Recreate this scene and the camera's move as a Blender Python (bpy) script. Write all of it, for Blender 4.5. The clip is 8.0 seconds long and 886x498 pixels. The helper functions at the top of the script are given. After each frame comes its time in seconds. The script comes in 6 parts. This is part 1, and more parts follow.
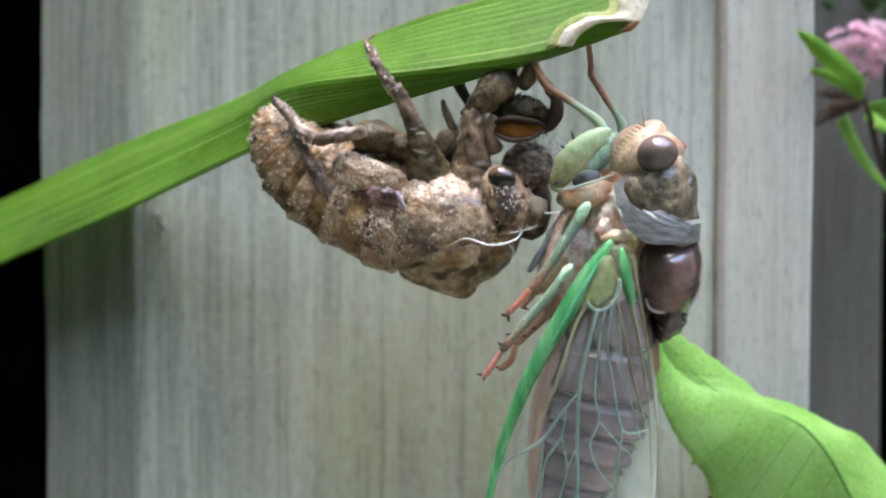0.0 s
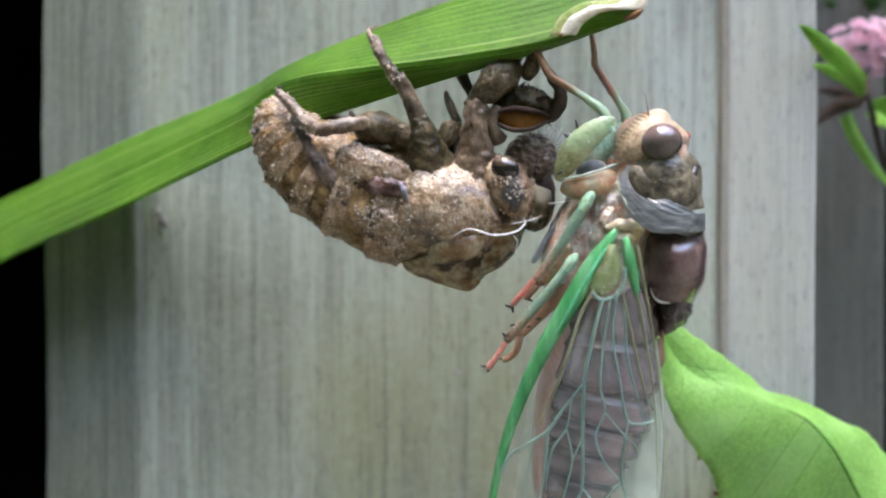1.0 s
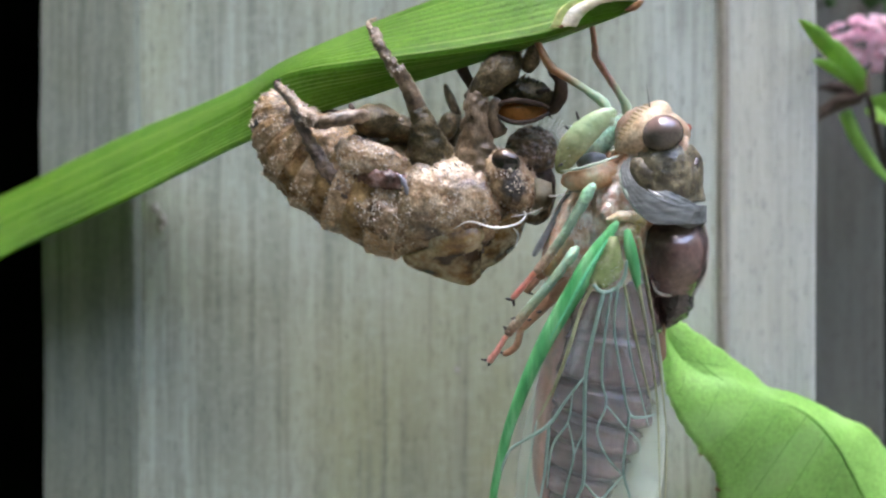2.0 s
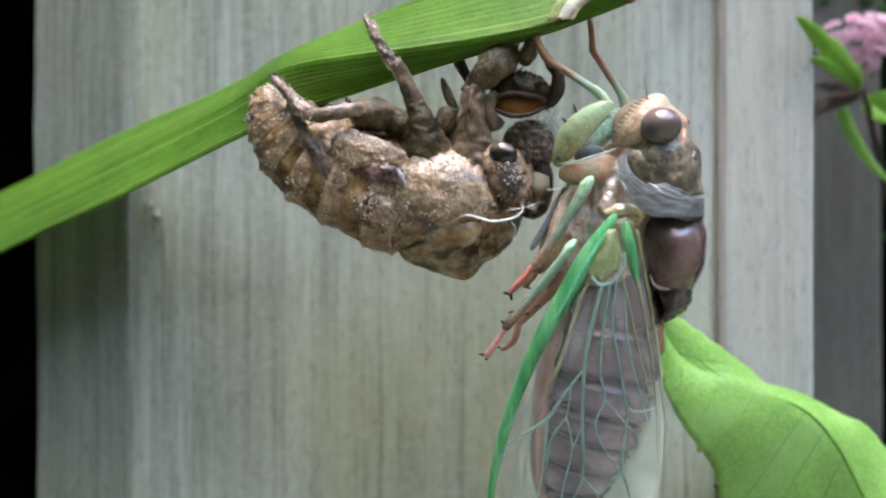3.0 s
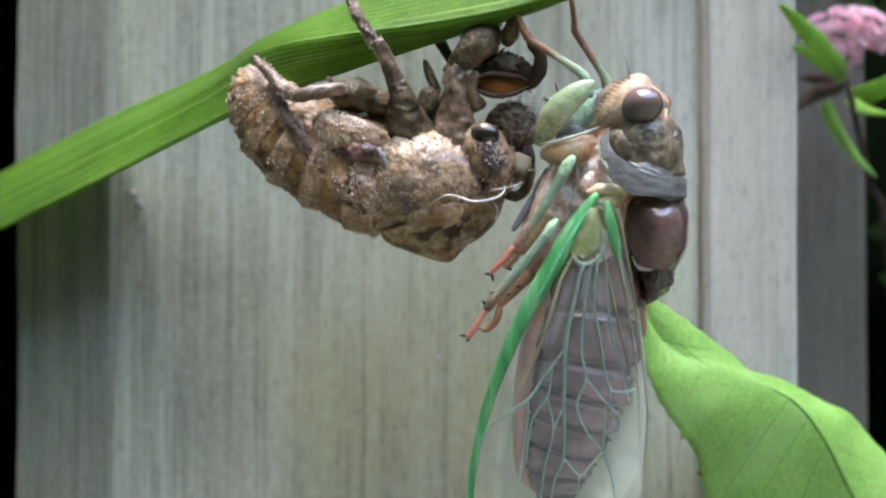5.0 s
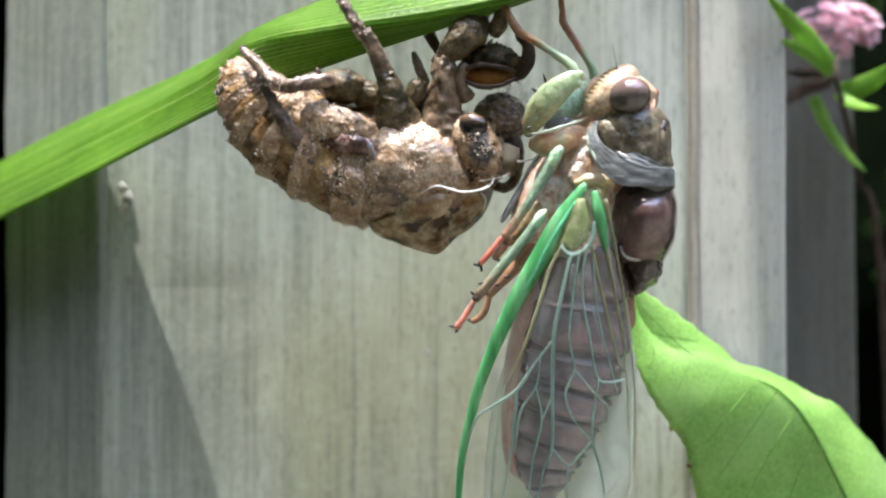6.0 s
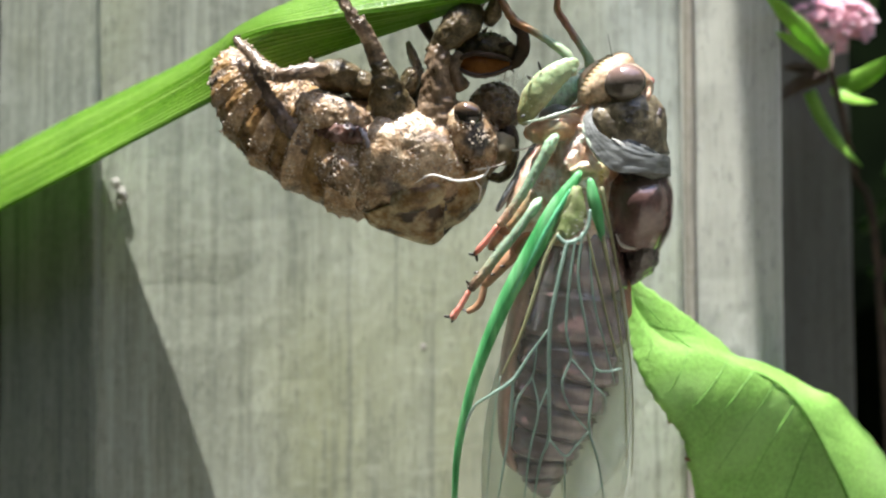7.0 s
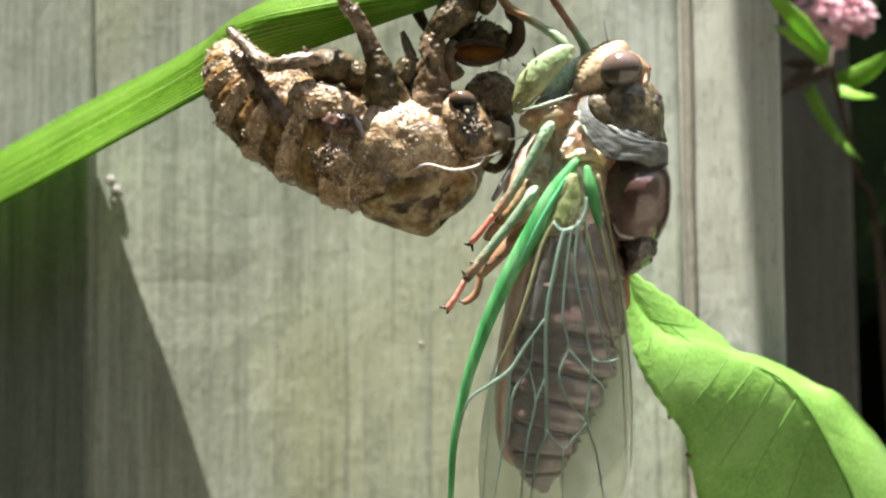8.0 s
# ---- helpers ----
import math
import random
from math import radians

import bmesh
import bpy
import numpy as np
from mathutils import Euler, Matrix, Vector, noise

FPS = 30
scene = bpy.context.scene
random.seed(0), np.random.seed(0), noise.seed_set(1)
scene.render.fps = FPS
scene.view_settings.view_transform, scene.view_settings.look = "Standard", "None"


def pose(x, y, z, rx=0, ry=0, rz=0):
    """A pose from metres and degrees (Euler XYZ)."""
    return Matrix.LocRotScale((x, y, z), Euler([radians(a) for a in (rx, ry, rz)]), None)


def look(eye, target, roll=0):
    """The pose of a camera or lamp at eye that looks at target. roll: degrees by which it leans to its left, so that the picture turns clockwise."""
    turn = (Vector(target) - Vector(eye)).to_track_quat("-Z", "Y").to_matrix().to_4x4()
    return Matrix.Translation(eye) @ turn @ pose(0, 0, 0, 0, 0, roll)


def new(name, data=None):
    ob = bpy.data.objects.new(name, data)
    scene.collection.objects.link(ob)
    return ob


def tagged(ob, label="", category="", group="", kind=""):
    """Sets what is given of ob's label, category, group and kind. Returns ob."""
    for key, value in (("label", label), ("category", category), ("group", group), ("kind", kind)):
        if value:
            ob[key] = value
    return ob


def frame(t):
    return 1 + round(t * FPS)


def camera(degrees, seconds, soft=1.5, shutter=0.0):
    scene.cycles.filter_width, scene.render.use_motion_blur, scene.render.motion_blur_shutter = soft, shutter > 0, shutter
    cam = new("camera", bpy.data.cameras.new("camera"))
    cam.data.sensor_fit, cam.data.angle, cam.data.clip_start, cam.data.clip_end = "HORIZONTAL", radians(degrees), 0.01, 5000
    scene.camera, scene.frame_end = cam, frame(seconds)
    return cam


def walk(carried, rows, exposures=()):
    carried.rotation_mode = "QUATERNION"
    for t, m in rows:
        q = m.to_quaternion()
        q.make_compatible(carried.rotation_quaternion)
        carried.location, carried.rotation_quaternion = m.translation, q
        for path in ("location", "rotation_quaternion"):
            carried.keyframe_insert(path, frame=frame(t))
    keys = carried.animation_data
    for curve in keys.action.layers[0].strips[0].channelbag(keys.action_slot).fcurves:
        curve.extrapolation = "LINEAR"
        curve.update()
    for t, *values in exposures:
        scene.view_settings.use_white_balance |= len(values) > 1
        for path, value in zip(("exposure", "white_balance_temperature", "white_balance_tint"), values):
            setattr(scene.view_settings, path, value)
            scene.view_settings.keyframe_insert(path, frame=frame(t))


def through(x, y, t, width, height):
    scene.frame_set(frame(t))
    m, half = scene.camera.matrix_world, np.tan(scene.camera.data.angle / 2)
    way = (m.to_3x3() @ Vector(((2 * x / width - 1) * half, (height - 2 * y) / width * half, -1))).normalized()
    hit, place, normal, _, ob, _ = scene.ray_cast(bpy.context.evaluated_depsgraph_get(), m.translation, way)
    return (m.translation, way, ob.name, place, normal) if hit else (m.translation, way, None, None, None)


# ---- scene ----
cam = camera(50.0, 8.0, soft=2.3)
cam.data.dof.use_dof = True
cam.data.dof.focus_distance = 0.081
cam.data.dof.aperture_fstop = 23.0
PATH = [
    (0, (0.01867, -0.11069, 0.60530), (0.00496, -0.01166, 0.60303), 0.09),
    (0.5, (0.01866, -0.11057, 0.60462), (0.00486, -0.01154, 0.60275), 0.00),
    (1, (0.01824, -0.11032, 0.60328), (0.00461, -0.01125, 0.60250), -0.05),
    (1.5, (0.01807, -0.11011, 0.60264), (0.00456, -0.01103, 0.60222), -0.09),
    (3, (0.01765, -0.10952, 0.60089), (0.00487, -0.01035, 0.60167), -0.19),
    (3.5, (0.01769, -0.10936, 0.60050), (0.00522, -0.01015, 0.60136), -0.18),
    (4, (0.01793, -0.10945, 0.60019), (0.00565, -0.01021, 0.60090), -0.12),
    (4.5, (0.01809, -0.10909, 0.59915), (0.00603, -0.00983, 0.60061), -0.08),
    (6, (0.01881, -0.10893, 0.59725), (0.00766, -0.00958, 0.59954), -0.13),
    (6.5, (0.01882, -0.10884, 0.59680), (0.00795, -0.00946, 0.59918), -0.28),
    (7, (0.01892, -0.10833, 0.59553), (0.00806, -0.00898, 0.59889), -0.37),
    (7.5, (0.01973, -0.10750, 0.59418), (0.00834, -0.00824, 0.59854), -0.40),
    (8, (0.01945, -0.10722, 0.59353), (0.00827, -0.00796, 0.59842), -0.59),
]
walk(cam, [(t, look(eye, target, roll)) for t, eye, target, roll in PATH],
     [(0.0, 4.42, 6050, 13), (4.2, 4.42, 6050, 13), (6.0, 3.92, 6000, 14), (7.0, 2.62, 6000, 12), (8.0, 1.9, 6300, 10)])

# ---- daylight: a high midday sun, grazing the fence from its left ----
SUN = Vector((-0.42, -0.7, 3.8)).normalized()
world = bpy.data.worlds.new("sky")
scene.world = world
world.use_nodes = True
wn = world.node_tree.nodes
sky = wn.new("ShaderNodeTexSky")
sky.sky_type = "NISHITA"
sky.sun_disc = False
sky.sun_elevation = math.asin(SUN.z)
sky.sun_rotation = math.atan2(SUN.x, SUN.y)
sky.dust_density = 3.0
wn["Background"].inputs["Strength"].default_value = 0.08
world.node_tree.links.new(sky.outputs["Color"], wn["Background"].inputs["Color"])
sun = new("sun", bpy.data.lights.new("sun", "SUN"))
sun.data.energy = 5.0
sun.data.angle = radians(0.53)
sun.data.color = (1.0, 0.95, 0.86)
sun.matrix_world = look(SUN * 10, (0, 0, 0))

# ---- helpers: small things are built in millimetres round this place ----
HERE = Vector((0.010, -0.025, 0.610))
BASES = {}


def V(p):
    return Vector(p)


def thing(name, label, category, base=(0, 0, 0), group="", kind=""):
    ob = new(name)
    ob.empty_display_size = 0.005
    ob.location = HERE + V(base) * 0.001
    BASES[ob.name] = V(base)
    return tagged(ob, label, category, group, kind)


def part(name, bm, material, parent, label="", smooth=True):
    base = BASES[parent.name]
    for v in bm.verts:
        v.co = (v.co - base) * 0.001
    bmesh.ops.recalc_face_normals(bm, faces=bm.faces)
    me = bpy.data.meshes.new(name)
    for f in bm.faces:
        f.smooth = smooth
    bm.to_mesh(me)
    bm.free()
    me.materials.append(material)
    ob = new(name, me)
    ob.parent = parent
    BASES[ob.name] = base
    if label:
        tagged(ob, label)
    return ob


def curve(points, n):
    """n + 1 points on a smooth line through the given values (tuples or numbers)."""
    pts = [V(p) if isinstance(p, (tuple, Vector)) else p for p in points]
    if len(pts) == 2:
        return [pts[0] + (pts[1] - pts[0]) * (i / n) for i in range(n + 1)]
    out, m = [], len(pts) - 1
    for i in range(n + 1):
        u = i / n * m
        k = min(int(u), m - 1)
        f = u - k
        b, c = pts[k], pts[k + 1]
        a = pts[k - 1] if k > 0 else b - (c - b)
        d = pts[k + 2] if k + 2 <= m else c + (c - b)
        out.append(0.5 * ((b * 2) + (c - a) * f + (a * 2 - b * 5 + c * 4 - d) * f * f + (b * 3 - a - c * 3 + d) * f ** 3))
    return out


def skin(bm, rings, closed_ends=True):
    rows = [[bm.verts.new(p) for p in ring] for ring in rings]
    n = len(rows[0])
    for a, b in zip(rows, rows[1:]):
        for j in range(n):
            bm.faces.new((a[j], a[(j + 1) % n], b[(j + 1) % n], b[j]))
    if closed_ends:
        for row in (rows[0], rows[-1]):
            c = bm.verts.new(sum((v.co for v in row), Vector()) / n)
            for j in range(n):
                bm.faces.new((row[j], row[(j + 1) % n], c))
    return bm


def tube(points, radii, n=16, sides=10, flat=1.0, bm=None, amp=0.0, freq=1.5, seed=0.0):
    """A limb along a line: round, or flattened in depth."""
    bm = bm or bmesh.new()
    line = curve(points, n)
    rad = curve(radii, n)
    rings = []
    for i, p in enumerate(line):
        t = (line[min(i + 1, n)] - line[max(i - 1, 0)]).normalized()
        ref = V((0, 1, 0)) if abs(t.y) < 0.9 else V((1, 0, 0))
        side = t.cross(ref).normalized()
        deep = side.cross(t).normalized()
        r = max(rad[i], 0.01)
        if i in (0, n):
            r *= 0.6
        ring = []
        for j in range(sides):
            a = 2 * math.pi * j / sides
            q = p + side * math.cos(a) * r + deep * math.sin(a) * r * flat
            if amp:
                k = q * freq + V((seed * 5.3, seed, 0))
                q += (q - p).normalized() * amp * (noise.noise(k) + 0.6 * noise.noise(k * 2.7))
            ring.append(q)
        rings.append(ring)
    return skin(bm, rings)


def loft(spine, high, wide, u0=0.0, u1=1.0, n=14, sides=28, flare=0.0, amp=0.0, freq=0.8, seed=0.0, power=1.0, ridges=0, ridge=0.0, gran=0.0, groove=0.0):
    """A body along a spine: half height across it, half width in depth; the stretch u0 to u1, flaring to its end."""
    bm = bmesh.new()
    N = 120
    line, hh, ww = curve(spine, N), curve(high, N), curve(wide, N)
    rings = []
    for i in range(n + 1):
        f = i / n
        u = (u0 + (u1 - u0) * f) * N
        k = min(int(u), N - 1)
        p = line[k].lerp(line[k + 1], u - k)
        t = (line[min(k + 3, N)] - line[max(k - 2, 0)])
        t.y = 0
        t.normalize()
        side = V((-t.z, 0, t.x))
        swell = 1 + flare * (f * f - 0.3) + (ridge * math.cos(f * ridges * 2 * math.pi) if ridges else 0)
        swell *= 1 - groove * math.exp(-((f - 0.86) / 0.10) ** 2) + 0.35 * groove * math.exp(-((f - 0.55) / 0.2) ** 2)
        h = max(hh[k] + (hh[k + 1] - hh[k]) * (u - k), 0.02) * swell
        w = max(ww[k] + (ww[k + 1] - ww[k]) * (u - k), 0.02) * swell
        ring = []
        for j in range(sides):
            a = 2 * math.pi * j / sides
            c, s = math.cos(a), math.sin(a)
            c, s = math.copysign(abs(c) ** power, c), math.copysign(abs(s) ** power, s)
            q = p + side * c * h + V((0, 1, 0)) * s * w
            if amp:
                g = q * freq + V((seed * 4.1, 0, seed))
                q += (q - p).normalized() * amp * (noise.noise(g) + 0.5 * noise.noise(g * 2.6) + 0.3 * noise.noise(g * 6))
            if gran:
                d = noise.noise(q * 2.6 + V((seed, 0, 0)))
                q += (q - p).normalized() * gran * (max(0.0, noise.noise(q * 5.5)) * (0.6 + d) + 0.6 * noise.noise(q * 3.1))
            ring.append(q)
        rings.append(ring)
    return skin(bm, rings)


def blob(centre, radii, turn=0.0, sub=3, amp=0.0, freq=0.9, seed=0.0, yaw=0.0, bm=None):
    """A rounded lump; turn: degrees in the fence's plane, counterclockwise as seen from in front."""
    m = bmesh.new()
    bmesh.ops.create_icosphere(m, subdivisions=sub, radius=1.0)
    r = Matrix.Rotation(radians(yaw), 3, "Z") @ Matrix.Rotation(radians(-turn), 3, "Y")
    for v in m.verts:
        q = V((v.co.x * radii[0], v.co.y * radii[1], v.co.z * radii[2]))
        if amp:
            g = (q + V(centre)) * freq + V((seed * 3.7, seed, 0))
            q *= 1 + amp * (noise.noise(g) + 0.5 * noise.noise(g * 2.4) + 0.3 * noise.noise(g * 5.7))
        v.co = r @ q + V(centre)
    if bm is None:
        return m
    me = bpy.data.meshes.new("lump")
    m.to_mesh(me)
    m.free()
    bm.from_mesh(me)
    bpy.data.meshes.remove(me)
    return bm


def sheet(rows, thick=0.12, amp=0.0, freq=0.5):
    """A thin sheet through rows of points, with both faces and its rim; uv: along, across."""
    bm = bmesh.new()
    uv = bm.loops.layers.uv.new("span")
    nr, nc = len(rows), len(rows[0])
    front = [[bm.verts.new(p) for p in row] for row in rows]
    where = {v: (i / (nr - 1), j / (nc - 1)) for i, row in enumerate(front) for j, v in enumerate(row)}
    for i in range(nr - 1):
        for j in range(nc - 1):
            bm.faces.new((front[i][j], front[i][j + 1], front[i + 1][j + 1], front[i + 1][j]))
    bm.normal_update()
    if amp:
        for v in bm.verts:
            v.co += v.normal * amp * noise.noise(v.co * freq)
    back = [[bm.verts.new(v.co + v.normal * thick) for v in row] for row in front]
    for i, row in enumerate(back):
        for j, v in enumerate(row):
            where[v] = where[front[i][j]]
    for i in range(nr - 1):
        for j in range(nc - 1):
            bm.faces.new((back[i][j], back[i + 1][j], back[i + 1][j + 1], back[i][j + 1]))
    loop = [(0, j) for j in range(nc)] + [(i, nc - 1) for i in range(1, nr)] + [(nr - 1, j) for j in range(nc - 2, -1, -1)] + [(i, 0) for i in range(nr - 2, 0, -1)]
    for a, b in zip(loop, loop[1:] + loop[:1]):
        bm.faces.new((front[a[0]][a[1]], back[a[0]][a[1]], back[b[0]][b[1]], front[b[0]][b[1]]))
    for f in bm.faces:
        for l in f.loops:
            l[uv].uv = where[l.vert]
    return bm


# ---- materials ----
CB = (12.78, -0.79, -6.84)


def mat(name, colours, scale=800.0, stretch=(1, 1, 1), rgh=0.6, bump=0.0, bump_scale=3000.0, spec=0.5, coat=0.0, through=0.0,
        detail=6.0, sss=0.0, blotch=None, rgh_var=0.0, stops=None, sheen=0.0, fine=(2600.0, 0.16), grad=None):
    """Mottled surface: colours over a fine noise, a coarser blotch, fine relief; through: share of light let through."""
    m = bpy.data.materials.new(name)
    m.use_nodes = True
    t = m.node_tree
    nd, ln = t.nodes, t.links
    p = nd["Principled BSDF"]
    co = nd.new("ShaderNodeTexCoord")
    mp = nd.new("ShaderNodeMapping")
    mp.inputs["Scale"].default_value = stretch
    ln.new(co.outputs["Object"], mp.inputs["Vector"])
    nz = nd.new("ShaderNodeTexNoise")
    nz.inputs["Scale"].default_value = scale
    nz.inputs["Detail"].default_value = detail
    nz.inputs["Roughness"].default_value = 0.62
    ln.new(mp.outputs["Vector"], nz.inputs["Vector"])
    rp = nd.new("ShaderNodeValToRGB")
    n = len(colours)
    while len(rp.color_ramp.elements) < n:
        rp.color_ramp.elements.new(0.5)
    for i, c in enumerate(colours):
        e = rp.color_ramp.elements[i]
        e.position = stops[i] if stops else 0.32 + 0.36 * i / max(n - 1, 1)
        e.color = (*c, 1)
    ln.new(nz.outputs["Fac"], rp.inputs["Fac"])
    col = rp.outputs["Color"]
    if blotch:
        c2, sc2, lo, hi = blotch
        n2 = nd.new("ShaderNodeTexNoise")
        n2.inputs["Scale"].default_value = sc2
        n2.inputs["Detail"].default_value = 4
        ln.new(mp.outputs["Vector"], n2.inputs["Vector"])
        mr = nd.new("ShaderNodeMapRange")
        mr.inputs["From Min"].default_value = lo
        mr.inputs["From Max"].default_value = hi
        ln.new(n2.outputs["Fac"], mr.inputs["Value"])
        mx = nd.new("ShaderNodeMix")
        mx.data_type = "RGBA"
        ln.new(mr.outputs["Result"], mx.inputs["Factor"])
        ln.new(col, mx.inputs["A"])
        mx.inputs["B"].default_value = (*c2, 1)
        col = mx.outputs["Result"]
    if fine:
        nf = nd.new("ShaderNodeTexNoise")
        nf.inputs["Scale"].default_value = fine[0]
        nf.inputs["Detail"].default_value = 3
        ln.new(mp.outputs["Vector"], nf.inputs["Vector"])
        fr = nd.new("ShaderNodeMapRange")
        fr.inputs["From Min"].default_value = 0.3
        fr.inputs["From Max"].default_value = 0.7
        fr.inputs["To Min"].default_value = 1 - fine[1]
        fr.inputs["To Max"].default_value = 1 + fine[1]
        ln.new(nf.outputs["Fac"], fr.inputs["Value"])
        mu = nd.new("ShaderNodeVectorMath")
        mu.operation = "SCALE"
        ln.new(col, mu.inputs[0])
        ln.new(fr.outputs["Result"], mu.inputs["Scale"])
        col = mu.outputs["Vector"]
    if grad:
        sz = nd.new("ShaderNodeSeparateXYZ")
        ln.new(co.outputs["Object"], sz.inputs["Vector"])
        gr = nd.new("ShaderNodeMapRange")
        gr.interpolation_type = "SMOOTHSTEP"
        gr.inputs["From Min"].default_value = grad[1] * 0.001
        gr.inputs["From Max"].default_value = grad[2] * 0.001
        ln.new(sz.outputs[grad[3] if len(grad) > 3 else "Z"], gr.inputs["Value"])
        gx = nd.new("ShaderNodeMix")
        gx.data_type = "RGBA"
        ln.new(gr.outputs["Result"], gx.inputs["Factor"])
        ln.new(col, gx.inputs["A"])
        gx.inputs["B"].default_value = (*grad[0], 1)
        col = gx.outputs["Result"]
    ln.new(col, p.inputs["Base Color"])
    p.inputs["Roughness"].default_value = rgh
    if rgh_var:
        rr = nd.new("ShaderNodeMapRange")
        rr.inputs["To Min"].default_value = max(rgh - rgh_var, 0.03)
        rr.inputs["To Max"].default_value = min(rgh + rgh_var, 1.0)
        ln.new(nz.outputs["Fac"], rr.inputs["Value"])
        ln.new(rr.outputs["Result"], p.inputs["Roughness"])
    p.inputs["Specular IOR Level"].default_value = spec
    p.inputs["Coat Weight"].default_value = coat
    p.inputs["Coat Roughness"].default_value = 0.12
    p.inputs["Sheen Weight"].default_value = sheen
    if sss:
        p.inputs["Subsurface Weight"].default_value = sss
        p.inputs["Subsurface Radius"].default_value = (1.0, 0.5, 0.35)
        p.inputs["Subsurface Scale"].default_value = 0.0008
    if bump:
        n3 = nd.new("ShaderNodeTexNoise")
        n3.inputs["Scale"].default_value = bump_scale
        n3.inputs["Detail"].default_value = 5
        ln.new(mp.outputs["Vector"], n3.inputs["Vector"])
        bp = nd.new("ShaderNodeBump")
        bp.inputs["Strength"].default_value = 1.0
        bp.inputs["Distance"].default_value = bump
        ln.new(n3.outputs["Fac"], bp.inputs["Height"])
        ln.new(bp.outputs["Normal"], p.inputs["Normal"])
    if through:
        tr = nd.new("ShaderNodeBsdfTranslucent")
        ln.new(col, tr.inputs["Color"])
        ms = nd.new("ShaderNodeMixShader")
        ms.inputs["Fac"].default_value = through
        ln.new(p.outputs["BSDF"], ms.inputs[1])
        ln.new(tr.outputs["BSDF"], ms.inputs[2])
        ln.new(ms.outputs["Shader"], nd["Material Output"].inputs["Surface"])
    return m


def membrane(name, colour, body, rgh=0.25):
    """A clear film: most light passes, some is scattered and mirrored."""
    m = bpy.data.materials.new(name)
    m.use_nodes = True
    nd, ln = m.node_tree.nodes, m.node_tree.links
    p = nd["Principled BSDF"]
    p.inputs["Base Color"].default_value = (*colour, 1)
    p.inputs["Roughness"].default_value = rgh
    co = nd.new("ShaderNodeTexCoord")
    nz = nd.new("ShaderNodeTexNoise")
    nz.inputs["Scale"].default_value = 300
    nz.inputs["Detail"].default_value = 3
    ln.new(co.outputs["Object"], nz.inputs["Vector"])
    mr = nd.new("ShaderNodeMapRange")
    mr.inputs["To Min"].default_value = body * 0.5
    mr.inputs["To Max"].default_value = body * 1.5
    ln.new(nz.outputs["Fac"], mr.inputs["Value"])
    bp = nd.new("ShaderNodeBump")
    bp.inputs["Distance"].default_value = 0.0004
    ln.new(nz.outputs["Fac"], bp.inputs["Height"])
    ln.new(bp.outputs["Normal"], p.inputs["Normal"])
    tl = nd.new("ShaderNodeBsdfTranslucent")
    tl.inputs["Color"].default_value = (*colour, 1)
    m0 = nd.new("ShaderNodeMixShader")
    m0.inputs["Fac"].default_value = 0.4
    ln.new(p.outputs["BSDF"], m0.inputs[1])
    ln.new(tl.outputs["BSDF"], m0.inputs[2])
    tp = nd.new("ShaderNodeBsdfTransparent")
    ms = nd.new("ShaderNodeMixShader")
    ln.new(mr.outputs["Result"], ms.inputs["Fac"])
    ln.new(tp.outputs["BSDF"], ms.inputs[1])
    ln.new(m0.outputs["Shader"], ms.inputs[2])
    ln.new(ms.outputs["Shader"], nd["Material Output"].inputs["Surface"])
    return m


